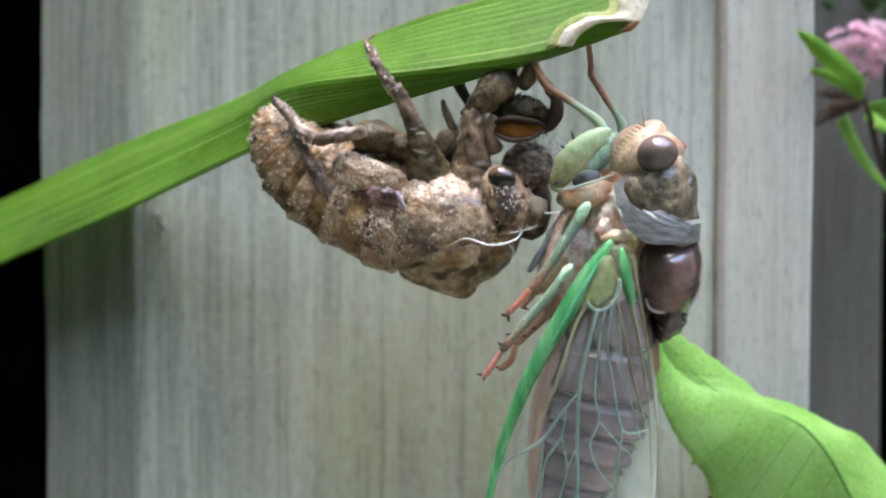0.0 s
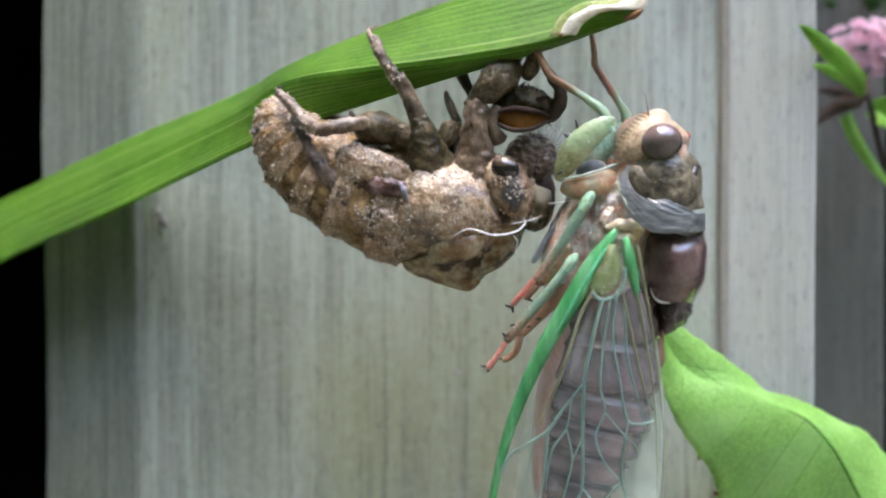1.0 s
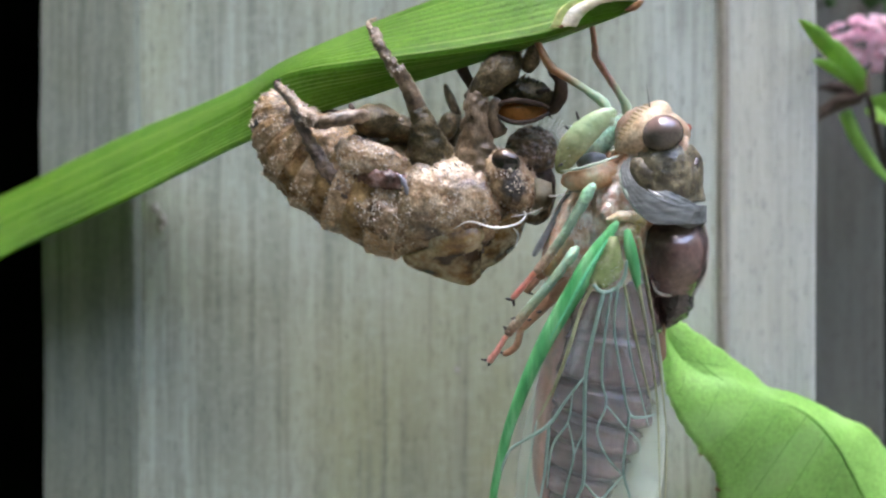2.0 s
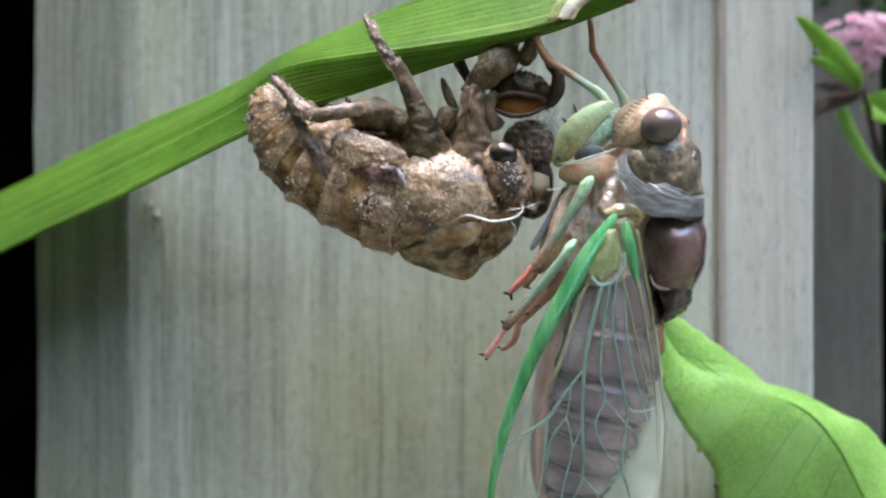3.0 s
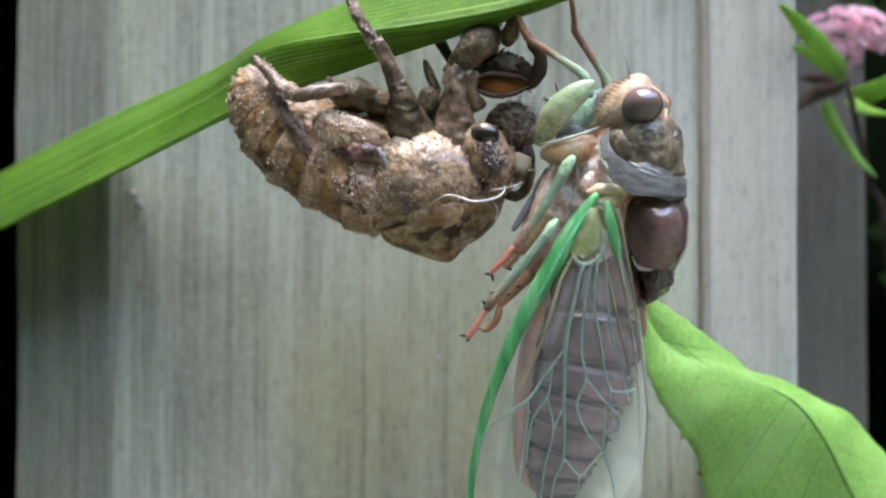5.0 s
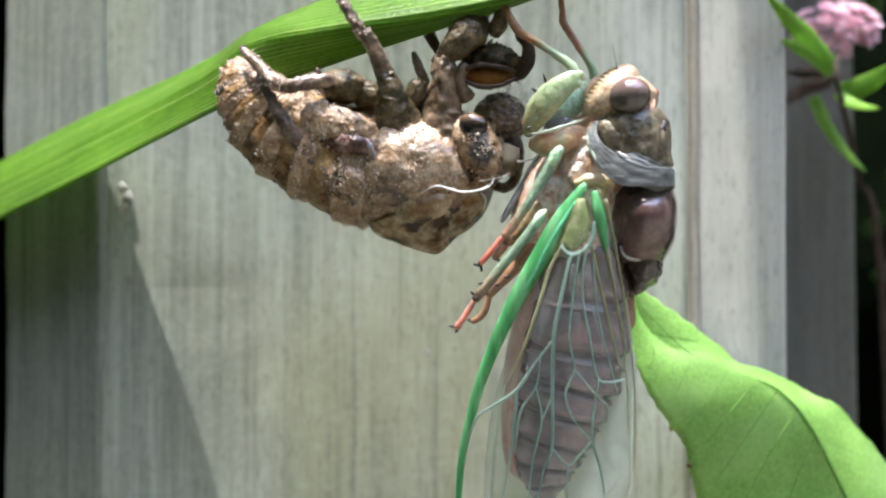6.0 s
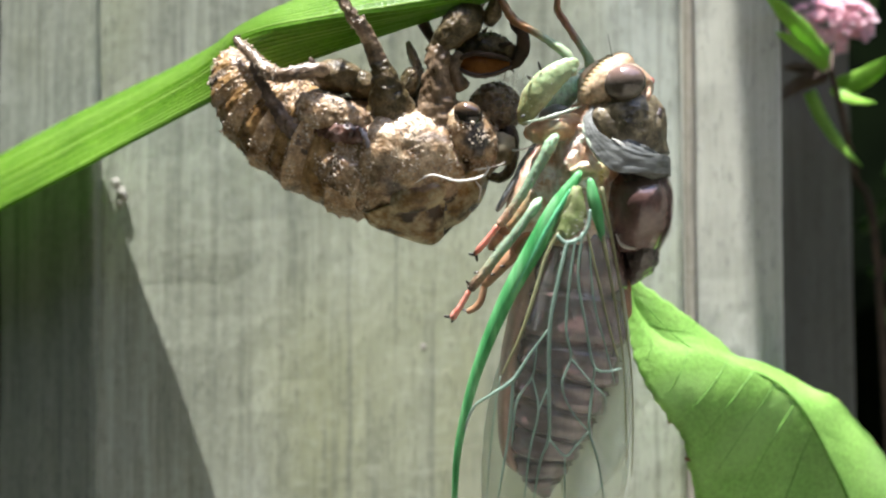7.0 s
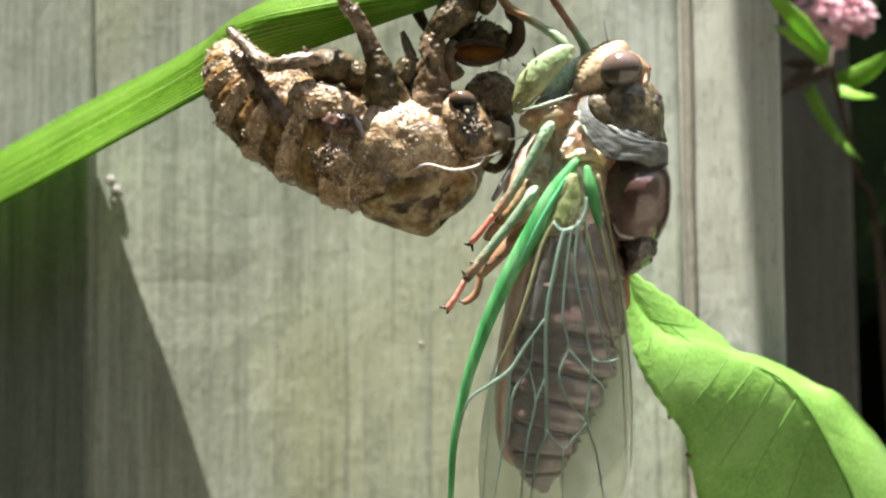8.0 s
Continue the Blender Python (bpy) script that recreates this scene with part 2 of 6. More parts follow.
def wood(name, dark, light, stain, tone=1.0, seed=0.0, marks=()):
    """Weathered board: long grain along z, saw marks across, stains; marks: single stains and tinted patches (x, z,
    half width, half height, colour, amount).
    """
    m = bpy.data.materials.new(name)
    m.use_nodes = True
    nd, ln = m.node_tree.nodes, m.node_tree.links
    p = nd["Principled BSDF"]
    co = nd.new("ShaderNodeTexCoord")
    info = nd.new("ShaderNodeObjectInfo")
    sh = nd.new("ShaderNodeVectorMath")
    sh.operation = "MULTIPLY_ADD"
    cx = nd.new("ShaderNodeCombineXYZ")
    for k in range(3):
        ln.new(info.outputs["Random"], cx.inputs[k])
    ln.new(cx.outputs["Vector"], sh.inputs[0])
    sh.inputs[1].default_value = (1.3, 0.7, 2.1)
    ln.new(co.outputs["Object"], sh.inputs[2])

    def tex(scale, stretch, detail=5.0, warp=0.0):
        mp = nd.new("ShaderNodeMapping")
        mp.inputs["Scale"].default_value = stretch
        mp.inputs["Location"].default_value = (seed, 0, seed)
        ln.new(sh.outputs["Vector"], mp.inputs["Vector"])
        t = nd.new("ShaderNodeTexNoise")
        t.inputs["Scale"].default_value = scale
        t.inputs["Detail"].default_value = detail
        t.inputs["Roughness"].default_value = 0.6
        t.inputs["Distortion"].default_value = warp
        ln.new(mp.outputs["Vector"], t.inputs["Vector"])
        return t.outputs["Fac"]

    def mixc(fac, a, b, lo, hi, amount=1.0):
        mr = nd.new("ShaderNodeMapRange")
        mr.inputs["From Min"].default_value = lo
        mr.inputs["From Max"].default_value = hi
        mr.inputs["To Max"].default_value = amount
        ln.new(fac, mr.inputs["Value"])
        mx = nd.new("ShaderNodeMix")
        mx.data_type = "RGBA"
        ln.new(mr.outputs["Result"], mx.inputs["Factor"])
        for key, c in (("A", a), ("B", b)):
            if isinstance(c, tuple):
                mx.inputs[key].default_value = (*c, 1)
            else:
                ln.new(c, mx.inputs[key])
        return mx.outputs["Result"]

    grain = tex(900.0, (1, 1, 0.035), 7, 0.25)
    fine = tex(1000.0, (1, 1, 0.022), 6, 0.35)
    saw = tex(1500.0, (0.5, 1, 0.8), 4)
    cloud_ = tex(32.0, (1, 1, 0.55), 4)
    soft = tex(75.0, (1, 1, 0.4), 4, 0.3)
    speck = tex(1900.0, (1, 1, 0.3), 5)
    c = mixc(grain, tuple(v * 0.86 for v in dark), light, 0.31, 0.69)
    c = mixc(soft, c, tuple(min(v * 1.12, 1) for v in light), 0.45, 0.68, 0.5)
    c = mixc(cloud_, c, stain, 0.42, 0.64, 0.7)
    for mx_, mz_, rx_, rz_, tint, amount in marks:
        mp = nd.new("ShaderNodeMapping")
        mp.inputs["Scale"].default_value = (1 / rx_, 0, 1 / rz_)
        mp.inputs["Location"].default_value = (-mx_ / rx_, 0, -mz_ / rz_)
        ln.new(co.outputs["Object"], mp.inputs["Vector"])
        far = nd.new("ShaderNodeVectorMath")
        far.operation = "LENGTH"
        ln.new(mp.outputs["Vector"], far.inputs[0])
        ragged = nd.new("ShaderNodeMath")
        ragged.operation = "MULTIPLY_ADD"
        ln.new(soft, ragged.inputs[0])
        ragged.inputs[1].default_value = 1.6
        ln.new(far.outputs["Value"], ragged.inputs[2])
        c = mixc(ragged.outputs["Value"], c, tint, 1.9, 1.1, amount)
    c = mixc(fine, c, tuple(v * 0.62 for v in dark), 0.50, 0.66, 0.6 * tone)
    c = mixc(saw, c, tuple(min(v * 1.2, 1) for v in light), 0.48, 0.72, 0.28 * tone)
    c = mixc(speck, c, tuple(v * 0.5 for v in dark), 0.54, 0.74, 0.6)
    ln.new(c, p.inputs["Base Color"])
    p.inputs["Roughness"].default_value = 0.85
    p.inputs["Specular IOR Level"].default_value = 0.25
    add = nd.new("ShaderNodeMath")
    add.operation = "MULTIPLY_ADD"
    ln.new(saw, add.inputs[0])
    add.inputs[1].default_value = 0.12
    ln.new(grain, add.inputs[2])
    b1 = nd.new("ShaderNodeBump")
    b1.inputs["Distance"].default_value = 0.0002
    ln.new(add.outputs["Value"], b1.inputs["Height"])
    b2 = nd.new("ShaderNodeBump")
    b2.inputs["Distance"].default_value = 0.00011
    ln.new(speck, b2.inputs["Height"])
    ln.new(b1.outputs["Normal"], b2.inputs["Normal"])
    ln.new(b2.outputs["Normal"], p.inputs["Normal"])
    return m


def leaf_mat(name, a, b, rib, count, through=0.35, rgh=0.42, along=True, bump=0.00012, lines=0.5, relief=0.00003):
    """Leaf skin with parallel ribs over its span; colour runs a to b in blotches, ribs paler."""
    m = mat(name, [a, b], scale=260, rgh=rgh, through=through, bump=bump, bump_scale=2500, stretch=(1, 1, 1), blotch=(tuple(v * 0.8 for v in a), 90, 0.5, 0.75))
    nd, ln = m.node_tree.nodes, m.node_tree.links
    uv = nd.new("ShaderNodeUVMap")
    uv.uv_map = "span"
    sp = nd.new("ShaderNodeSeparateXYZ")
    ln.new(uv.outputs["UV"], sp.inputs["Vector"])
    nz = nd.new("ShaderNodeTexNoise")
    nz.noise_dimensions = "2D"
    mp = nd.new("ShaderNodeMapping")
    mp.inputs["Scale"].default_value = (2.0, count * 0.6, 1) if along else (count * 0.6, 2.0, 1)
    ln.new(uv.outputs["UV"], mp.inputs["Vector"])
    ln.new(mp.outputs["Vector"], nz.inputs["Vector"])
    nz.inputs["Scale"].default_value = 1.0
    nz.inputs["Detail"].default_value = 3
    wv = nd.new("ShaderNodeMath")
    wv.operation = "SINE"
    ml = nd.new("ShaderNodeMath")
    ml.operation = "MULTIPLY"
    ml.inputs[1].default_value = count * 3.4
    ln.new(sp.outputs["Y" if along else "X"], ml.inputs[0])
    ln.new(ml.outputs["Value"], wv.inputs[0])
    sm = nd.new("ShaderNodeMath")
    sm.operation = "MULTIPLY_ADD"
    sm.inputs[1].default_value = 0.30
    ln.new(wv.outputs["Value"], sm.inputs[0])
    ln.new(nz.outputs["Fac"], sm.inputs[2])
    mr = nd.new("ShaderNodeMapRange")
    mr.inputs["From Min"].default_value = 0.62
    mr.inputs["From Max"].default_value = 0.9
    mr.inputs["To Max"].default_value = lines
    ln.new(sm.outputs["Value"], mr.inputs["Value"])
    p = nd["Principled BSDF"]
    old = p.inputs["Base Color"].links[0].from_socket
    users = [l.to_socket for l in ln if l.from_socket == old]
    mx = nd.new("ShaderNodeMix")
    mx.data_type = "RGBA"
    ln.new(mr.outputs["Result"], mx.inputs["Factor"])
    ln.new(old, mx.inputs["A"])
    mx.inputs["B"].default_value = (*rib, 1)
    for u in users:
        ln.new(mx.outputs["Result"], u)
    bp = nd.new("ShaderNodeBump")
    bp.inputs["Distance"].default_value = relief
    ln.new(sm.outputs["Value"], bp.inputs["Height"])
    if p.inputs["Normal"].links:
        ln.new(p.inputs["Normal"].links[0].from_socket, bp.inputs["Normal"])
    ln.new(bp.outputs["Normal"], p.inputs["Normal"])
    return m


# marks: pale patches right and top, two small dark stains, olive patches low down
BOARD = wood("weathered_board", (0.235, 0.252, 0.197), (0.36, 0.38, 0.30), (0.29, 0.305, 0.19), marks=[
    (0.0275, 0.610, 0.008, 0.05, (0.44, 0.475, 0.43), 0.7), (0.0290, 0.6285, 0.0013, 0.005, (0.20, 0.215, 0.18), 0.6), (0.0245, 0.6315, 0.0009, 0.003, (0.22, 0.235, 0.20), 0.5),
    (-0.007, 0.580, 0.010, 0.018, (0.27, 0.285, 0.165), 0.55), (-0.020, 0.588, 0.007, 0.02, (0.24, 0.255, 0.19), 0.5), (0.008, 0.575, 0.004, 0.022, (0.29, 0.30, 0.17), 0.5), (-0.002, 0.632, 0.012, 0.008, (0.40, 0.425, 0.36), 0.5)])
BOARD_MID = wood("pale_board", (0.33, 0.345, 0.315), (0.47, 0.485, 0.44), (0.40, 0.40, 0.32), 0.4, seed=0.4)
# left board: the leaf's shade is put in as a darker, greener colour
BOARD_SIDE_SHADED = wood("side_board_shaded", (0.175, 0.192, 0.152), (0.275, 0.293, 0.24), (0.215, 0.23, 0.15), seed=0.4)
# set-back board: its shade is put into the dark wood colour
BOARD_SHADED = wood("shaded_board", (0.10, 0.103, 0.085), (0.155, 0.158, 0.132), (0.11, 0.106, 0.085), 0.4, seed=0.9)
# unseen ground, its colour made pale to bounce fill light upwards
SOIL = mat("soil", [(0.12, 0.10, 0.075), (0.20, 0.175, 0.14), (0.09, 0.11, 0.05)], scale=12, rgh=0.95, bump=0.01, bump_scale=60)
HEDGE = mat("hedge", [(0.012, 0.03, 0.008), (0.03, 0.07, 0.016), (0.06, 0.11, 0.03)], scale=60, rgh=0.7, bump=0.01, bump_scale=90)
# near-black colour stands for the shade seen through the fence gaps
DEEP_SHADE = mat("gap_shade", [(0.001, 0.0015, 0.001), (0.003, 0.005, 0.002)], scale=30, rgh=0.95, spec=0.0)
BLADE = leaf_mat("strap_leaf", (0.115, 0.275, 0.013), (0.19, 0.39, 0.028), (0.38, 0.58, 0.13), 40, through=0.58, rgh=0.36, lines=0.9, relief=0.0001)
DRY = mat("dried_leaf", [(0.62, 0.55, 0.36), (0.80, 0.76, 0.62), (0.30, 0.18, 0.07)], scale=600, rgh=0.8, stops=[0.3, 0.55, 0.75], through=0.2, bump=0.0001)
YELLOWED = mat("yellowed_leaf", [(0.36, 0.50, 0.10), (0.62, 0.64, 0.26), (0.50, 0.60, 0.16)], scale=500, rgh=0.5, through=0.35, bump=0.0001)
BROWN_RIM = mat("brown_rim", [(0.12, 0.05, 0.02), (0.28, 0.14, 0.05)], scale=900, rgh=0.8)
BROAD = leaf_mat("broad_leaf", (0.285, 0.545, 0.112), (0.395, 0.665, 0.17), (0.44, 0.68, 0.24), 7, through=0.45, rgh=0.42, along=False, bump=0.00008, lines=0.4)
RIB = mat("leaf_rib", [(0.16, 0.34, 0.05), (0.24, 0.42, 0.09)], scale=500, rgh=0.5, through=0.3)
BROAD_VEIN = mat("broad_leaf_vein", [(0.17, 0.38, 0.065), (0.24, 0.47, 0.10)], scale=500, rgh=0.5, through=0.4)
SPIREA_LEAF = leaf_mat("spirea_leaf", (0.26, 0.52, 0.06), (0.38, 0.66, 0.10), (0.30, 0.54, 0.11), 4, through=0.5)
# much darker copy of the spirea leaf green, with shade put into the colour
SHADED_LEAF = leaf_mat("shaded_leaf", (0.03, 0.09, 0.012), (0.06, 0.15, 0.02), (0.08, 0.17, 0.04), 4, through=0.3)
PETAL = mat("pink_petal", [(0.80, 0.46, 0.56), (0.90, 0.70, 0.75)], scale=600, rgh=0.7, through=0.4)
TWIG = mat("dark_twig", [(0.025, 0.016, 0.01), (0.07, 0.045, 0.025)], scale=700, rgh=0.9, bump=0.0002)

HUSK = mat("husk", [(0.080, 0.046, 0.022), (0.215, 0.132, 0.066), (0.32, 0.21, 0.113), (0.49, 0.365, 0.23)], scale=560, rgh=0.30, rgh_var=0.22, bump=0.00015, bump_scale=2600,
           spec=0.6, coat=0.25, through=0.08, blotch=((0.055, 0.046, 0.042), 170, 0.51, 0.58), stops=[0.38, 0.46, 0.54, 0.64], fine=(4200.0, 0.35))
HUSK_RING = mat("husk_ring", [(0.20, 0.118, 0.057), (0.42, 0.28, 0.15), (0.63, 0.485, 0.33)], scale=500, rgh=0.34, rgh_var=0.2, bump=0.00018, bump_scale=2600, spec=0.6, coat=0.15, through=0.08, blotch=((0.035, 0.03, 0.028), 220, 0.56, 0.64), stops=[0.36, 0.52, 0.70], fine=(4200.0, 0.3))
HUSK_BAND = mat("husk_band", [(0.085, 0.044, 0.016), (0.25, 0.145, 0.052), (0.44, 0.29, 0.125)], scale=650, rgh=0.3, rgh_var=0.2, bump=0.00012, bump_scale=2600, spec=0.6, through=0.12, fine=(4200.0, 0.25))
HUSK_AMBER = mat("husk_amber", [(0.12, 0.062, 0.02), (0.30, 0.18, 0.065), (0.60, 0.50, 0.30)], scale=420, rgh=0.26, bump=0.0001, spec=0.5, through=0.3, coat=0.3,
                 blotch=((0.06, 0.032, 0.012), 320, 0.58, 0.65), stops=[0.32, 0.44, 0.56])
HUSK_PALE = mat("husk_pale", [(0.195, 0.110, 0.052), (0.375, 0.245, 0.13), (0.56, 0.425, 0.275)], scale=700, rgh=0.32, rgh_var=0.2, bump=0.0002, bump_scale=2600, spec=0.6, through=0.1,
                blotch=((0.085, 0.066, 0.052), 190, 0.50, 0.60), stops=[0.36, 0.48, 0.60], fine=(4200.0, 0.35), coat=0.35)
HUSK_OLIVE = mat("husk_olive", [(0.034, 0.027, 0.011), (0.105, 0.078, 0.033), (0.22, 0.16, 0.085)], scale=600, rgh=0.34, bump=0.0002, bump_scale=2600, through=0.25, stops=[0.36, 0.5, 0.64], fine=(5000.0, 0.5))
HUSK_LEG = mat("husk_leg", [(0.045, 0.03, 0.018), (0.17, 0.115, 0.07), (0.40, 0.30, 0.21)], scale=700, rgh=0.33, rgh_var=0.15, bump=0.00012, bump_scale=2600, through=0.06, stops=[0.34, 0.5, 0.68], fine=(4200.0, 0.3), spec=0.6)
HUSK_COXA = mat("husk_coxa", [(0.065, 0.044, 0.024), (0.18, 0.122, 0.07), (0.34, 0.245, 0.16)], scale=500, rgh=0.35, bump=0.0001, bump_scale=2600, through=0.15, fine=(4200.0, 0.3), stops=[0.34, 0.5, 0.68])
HUSK_CLEAR = mat("husk_clear_amber", [(0.20, 0.07, 0.012), (0.36, 0.15, 0.03)], scale=300, rgh=0.22, through=0.5, spec=0.6)
SIDE_STRIP = mat("side_strip_skin", [(0.05, 0.033, 0.022), (0.13, 0.088, 0.06), (0.27, 0.19, 0.13)], scale=800, rgh=0.4, bump=0.00015, bump_scale=2600)
REDDISH = mat("reddish_membrane", [(0.05, 0.025, 0.018), (0.14, 0.07, 0.05), (0.28, 0.19, 0.16)], scale=900, rgh=0.25, bump=0.0001, spec=0.6)
LINING = mat("grey_lining", [(0.2, 0.18, 0.2), (0.5, 0.47, 0.5)], scale=900, rgh=0.4)
HUSK_DARK = mat("husk_dark", [(0.022, 0.013, 0.008), (0.07, 0.042, 0.024)], scale=700, rgh=0.62, bump=0.0001, spec=0.25)
HUSK_EYE = mat("husk_eye", [(0.012, 0.009, 0.007), (0.03, 0.022, 0.016)], scale=700, rgh=0.08, spec=0.6, coat=0.3, grad=((0.16, 0.10, 0.055), -2.5, -1.3))
PAPER = mat("pale_lining", [(0.28, 0.23, 0.14), (0.46, 0.41, 0.29)], scale=500, rgh=0.6, through=0.4, blotch=((0.16, 0.12, 0.06), 400, 0.55, 0.68))
THREAD = mat("white_thread", [(0.72, 0.70, 0.66), (0.85, 0.84, 0.8)], scale=900, rgh=0.4, through=0.3)
DIRT = mat("dirt_crumb", [(0.30, 0.245, 0.185), (0.66, 0.56, 0.44)], scale=1500, rgh=0.95)

FLESH = mat("soft_flesh", [(0.48, 0.27, 0.16), (0.68, 0.50, 0.38), (0.86, 0.79, 0.70)], scale=900, rgh=0.32, sss=0.3, bump=0.00015, spec=0.6, blotch=((0.52, 0.24, 0.11), 300, 0.52, 0.66), stops=[0.36, 0.48, 0.62])
FACE = mat("face", [(0.34, 0.205, 0.12), (0.48, 0.34, 0.225), (0.60, 0.485, 0.36)], scale=420, rgh=0.36, rgh_var=0.12, sss=0.35, bump=0.00008, blotch=((0.46, 0.27, 0.18), 330, 0.52, 0.66))
FACE_BAR = mat("face_bar", [(0.20, 0.14, 0.045), (0.32, 0.235, 0.09)], scale=600, rgh=0.4)
FACE_YELLOW = mat("face_yellow", [(0.38, 0.25, 0.14), (0.52, 0.39, 0.25), (0.62, 0.50, 0.36)], scale=700, rgh=0.4, sss=0.2, bump=0.0001, fine=(3200.0, 0.3))
GOLD = mat("gold_fleck", [(0.40, 0.34, 0.17), (0.58, 0.52, 0.32)], scale=900, rgh=0.4)
HINGE = mat("wing_hinge", [(0.44, 0.30, 0.15), (0.62, 0.54, 0.38), (0.56, 0.46, 0.18)], scale=700, rgh=0.3, sss=0.2, bump=0.0001)
EYE = mat("eye", [(0.075, 0.062, 0.05), (0.11, 0.09, 0.072)], scale=260, rgh=0.10, spec=0.5, coat=0.8, fine=(5000.0, 0.2), grad=((0.19, 0.12, 0.10), (15.22, -5.87, 1.00)[2] - CB[2], (15.20, -6.08, 2.58)[2] - CB[2]))
OCELLUS = mat("ocellus", [(0.28, 0.07, 0.05), (0.38, 0.13, 0.09)], scale=600, rgh=0.2, coat=0.5)
PRONOTUM = mat("pronotum", [(0.06, 0.048, 0.03), (0.17, 0.138, 0.082), (0.42, 0.36, 0.23)], scale=900, rgh=0.36, rgh_var=0.1, bump=0.00007, bump_scale=1800, spec=0.55, coat=0.15, stops=[0.40, 0.54, 0.72])
COLLAR = mat("grey_collar", [(0.088, 0.092, 0.084), (0.13, 0.136, 0.127), (0.19, 0.198, 0.186)], scale=650, stretch=(0.5, 0.5, 2.2), rgh=0.38, bump=0.00005, bump_scale=1300, spec=0.5)
COLLAR_RIM = mat("collar_rim", [(0.28, 0.34, 0.24), (0.46, 0.52, 0.42)], scale=400, rgh=0.4)
MESO = mat("mesonotum", [(0.075, 0.038, 0.032), (0.16, 0.092, 0.08), (0.28, 0.185, 0.17)], scale=260, rgh=0.24, rgh_var=0.08, coat=1.0, bump=0.00005, spec=0.55, blotch=((0.03, 0.022, 0.02), 120, 0.5, 0.7))
CROSS = mat("scutellum", [(0.035, 0.027, 0.025), (0.12, 0.095, 0.09)], scale=500, rgh=0.24, coat=0.6, bump=0.00012, spec=0.6)
TERGITE = mat("tergite", [(0.065, 0.037, 0.034), (0.135, 0.082, 0.077), (0.26, 0.18, 0.17)], scale=420, rgh=0.20, rgh_var=0.12, bump=0.00008, spec=1.0, coat=1.0, blotch=((0.24, 0.19, 0.19), 520, 0.60, 0.82), fine=(3200.0, 0.25))
STERNITE = mat("sternite", [(0.40, 0.23, 0.15), (0.56, 0.38, 0.28)], scale=350, rgh=0.4, sss=0.3)
GREEN_LEG = mat("green_leg", [(0.24, 0.20, 0.08), (0.33, 0.32, 0.14), (0.44, 0.45, 0.25)], scale=420, rgh=0.26, sss=0.3, bump=0.00008, coat=0.3, fine=(3200.0, 0.25), blotch=((0.34, 0.37, 0.17), 260, 0.45, 0.6), grad=((0.33, 0.42, 0.22), (7.94, -5.60, -0.68)[2] - CB[2], (9.33, -6.00, 2.26)[2] - CB[2]))
MINT_LEG = mat("mint_leg", [(0.25, 0.42, 0.24), (0.38, 0.54, 0.36), (0.48, 0.55, 0.40)], scale=520, rgh=0.33, sss=0.3, bump=0.0001, fine=(3200.0, 0.3))
PINK_LEG = mat("pink_leg", [(0.52, 0.17, 0.12), (0.66, 0.32, 0.25)], scale=500, rgh=0.35, sss=0.3)
TIBIA_MID = mat("tibia_middle", [(0.26, 0.15, 0.09), (0.38, 0.25, 0.17)], scale=400, rgh=0.35, blotch=((0.10, 0.065, 0.04), 520, 0.50, 0.60), sss=0.3, bump=0.00014, fine=(3200.0, 0.35), grad=((0.20, 0.29, 0.19), (5.32, -4.42, -9.50)[2] - CB[2], (7.22, -4.80, -6.69)[2] - CB[2]))
TIBIA_HIND = mat("tibia_hind", [(0.26, 0.15, 0.09), (0.36, 0.25, 0.17)], scale=400, rgh=0.35, blotch=((0.10, 0.065, 0.04), 520, 0.50, 0.60), sss=0.3, bump=0.00014, fine=(3200.0, 0.35), grad=((0.21, 0.30, 0.20), (2.65, -3.67, -15.11)[2] - CB[2], (5.54, -4.14, -11.64)[2] - CB[2]))
FORE_SHIN = mat("fore_shin", [(0.24, 0.12, 0.05), (0.36, 0.22, 0.11)], scale=400, rgh=0.35, sss=0.3, grad=((0.34, 0.45, 0.28), (7.28, -5.54, 6.58)[0] - CB[0], (9.58, -5.55, 6.51)[0] - CB[0], "X"))
FAR_SHIN = mat("far_shin", [(0.30, 0.14, 0.09), (0.40, 0.22, 0.15)], scale=400, rgh=0.35, sss=0.3, grad=((0.32, 0.42, 0.25), (11.32, -2.64, 7.29)[0] - CB[0], (12.26, -2.64, 7.26)[0] - CB[0], "X"))
RUST_LEG = mat("rust_leg", [(0.24, 0.12, 0.06), (0.42, 0.25, 0.15)], scale=400, rgh=0.4, sss=0.15)
ORANGE_LEG = mat("orange_coxa", [(0.36, 0.17, 0.07), (0.44, 0.29, 0.15), (0.38, 0.40, 0.26)], scale=420, bump=0.00008, rgh=0.35, sss=0.3)
CLAW = mat("claw", [(0.008, 0.006, 0.005), (0.02, 0.014, 0.01)], scale=500, rgh=0.35)
BEAK = mat("grey_beak", [(0.13, 0.14, 0.14), (0.24, 0.25, 0.25)], scale=400, rgh=0.4)
GREEN_VEIN = mat("green_vein", [(0.06, 0.31, 0.09), (0.135, 0.47, 0.165), (0.28, 0.62, 0.29)], scale=900, stretch=(1, 1, 0.10), rgh=0.4, through=0.35, bump=0.00006, fine=(3000.0, 0.12))
GREEN_LIGHT = mat("green_light", [(0.12, 0.55, 0.24), (0.2, 0.62, 0.32)], scale=300, rgh=0.35, through=0.2)
PALE_VEIN = mat("pale_vein", [(0.24, 0.36, 0.28), (0.36, 0.48, 0.40)], scale=300, rgh=0.35, through=0.4)
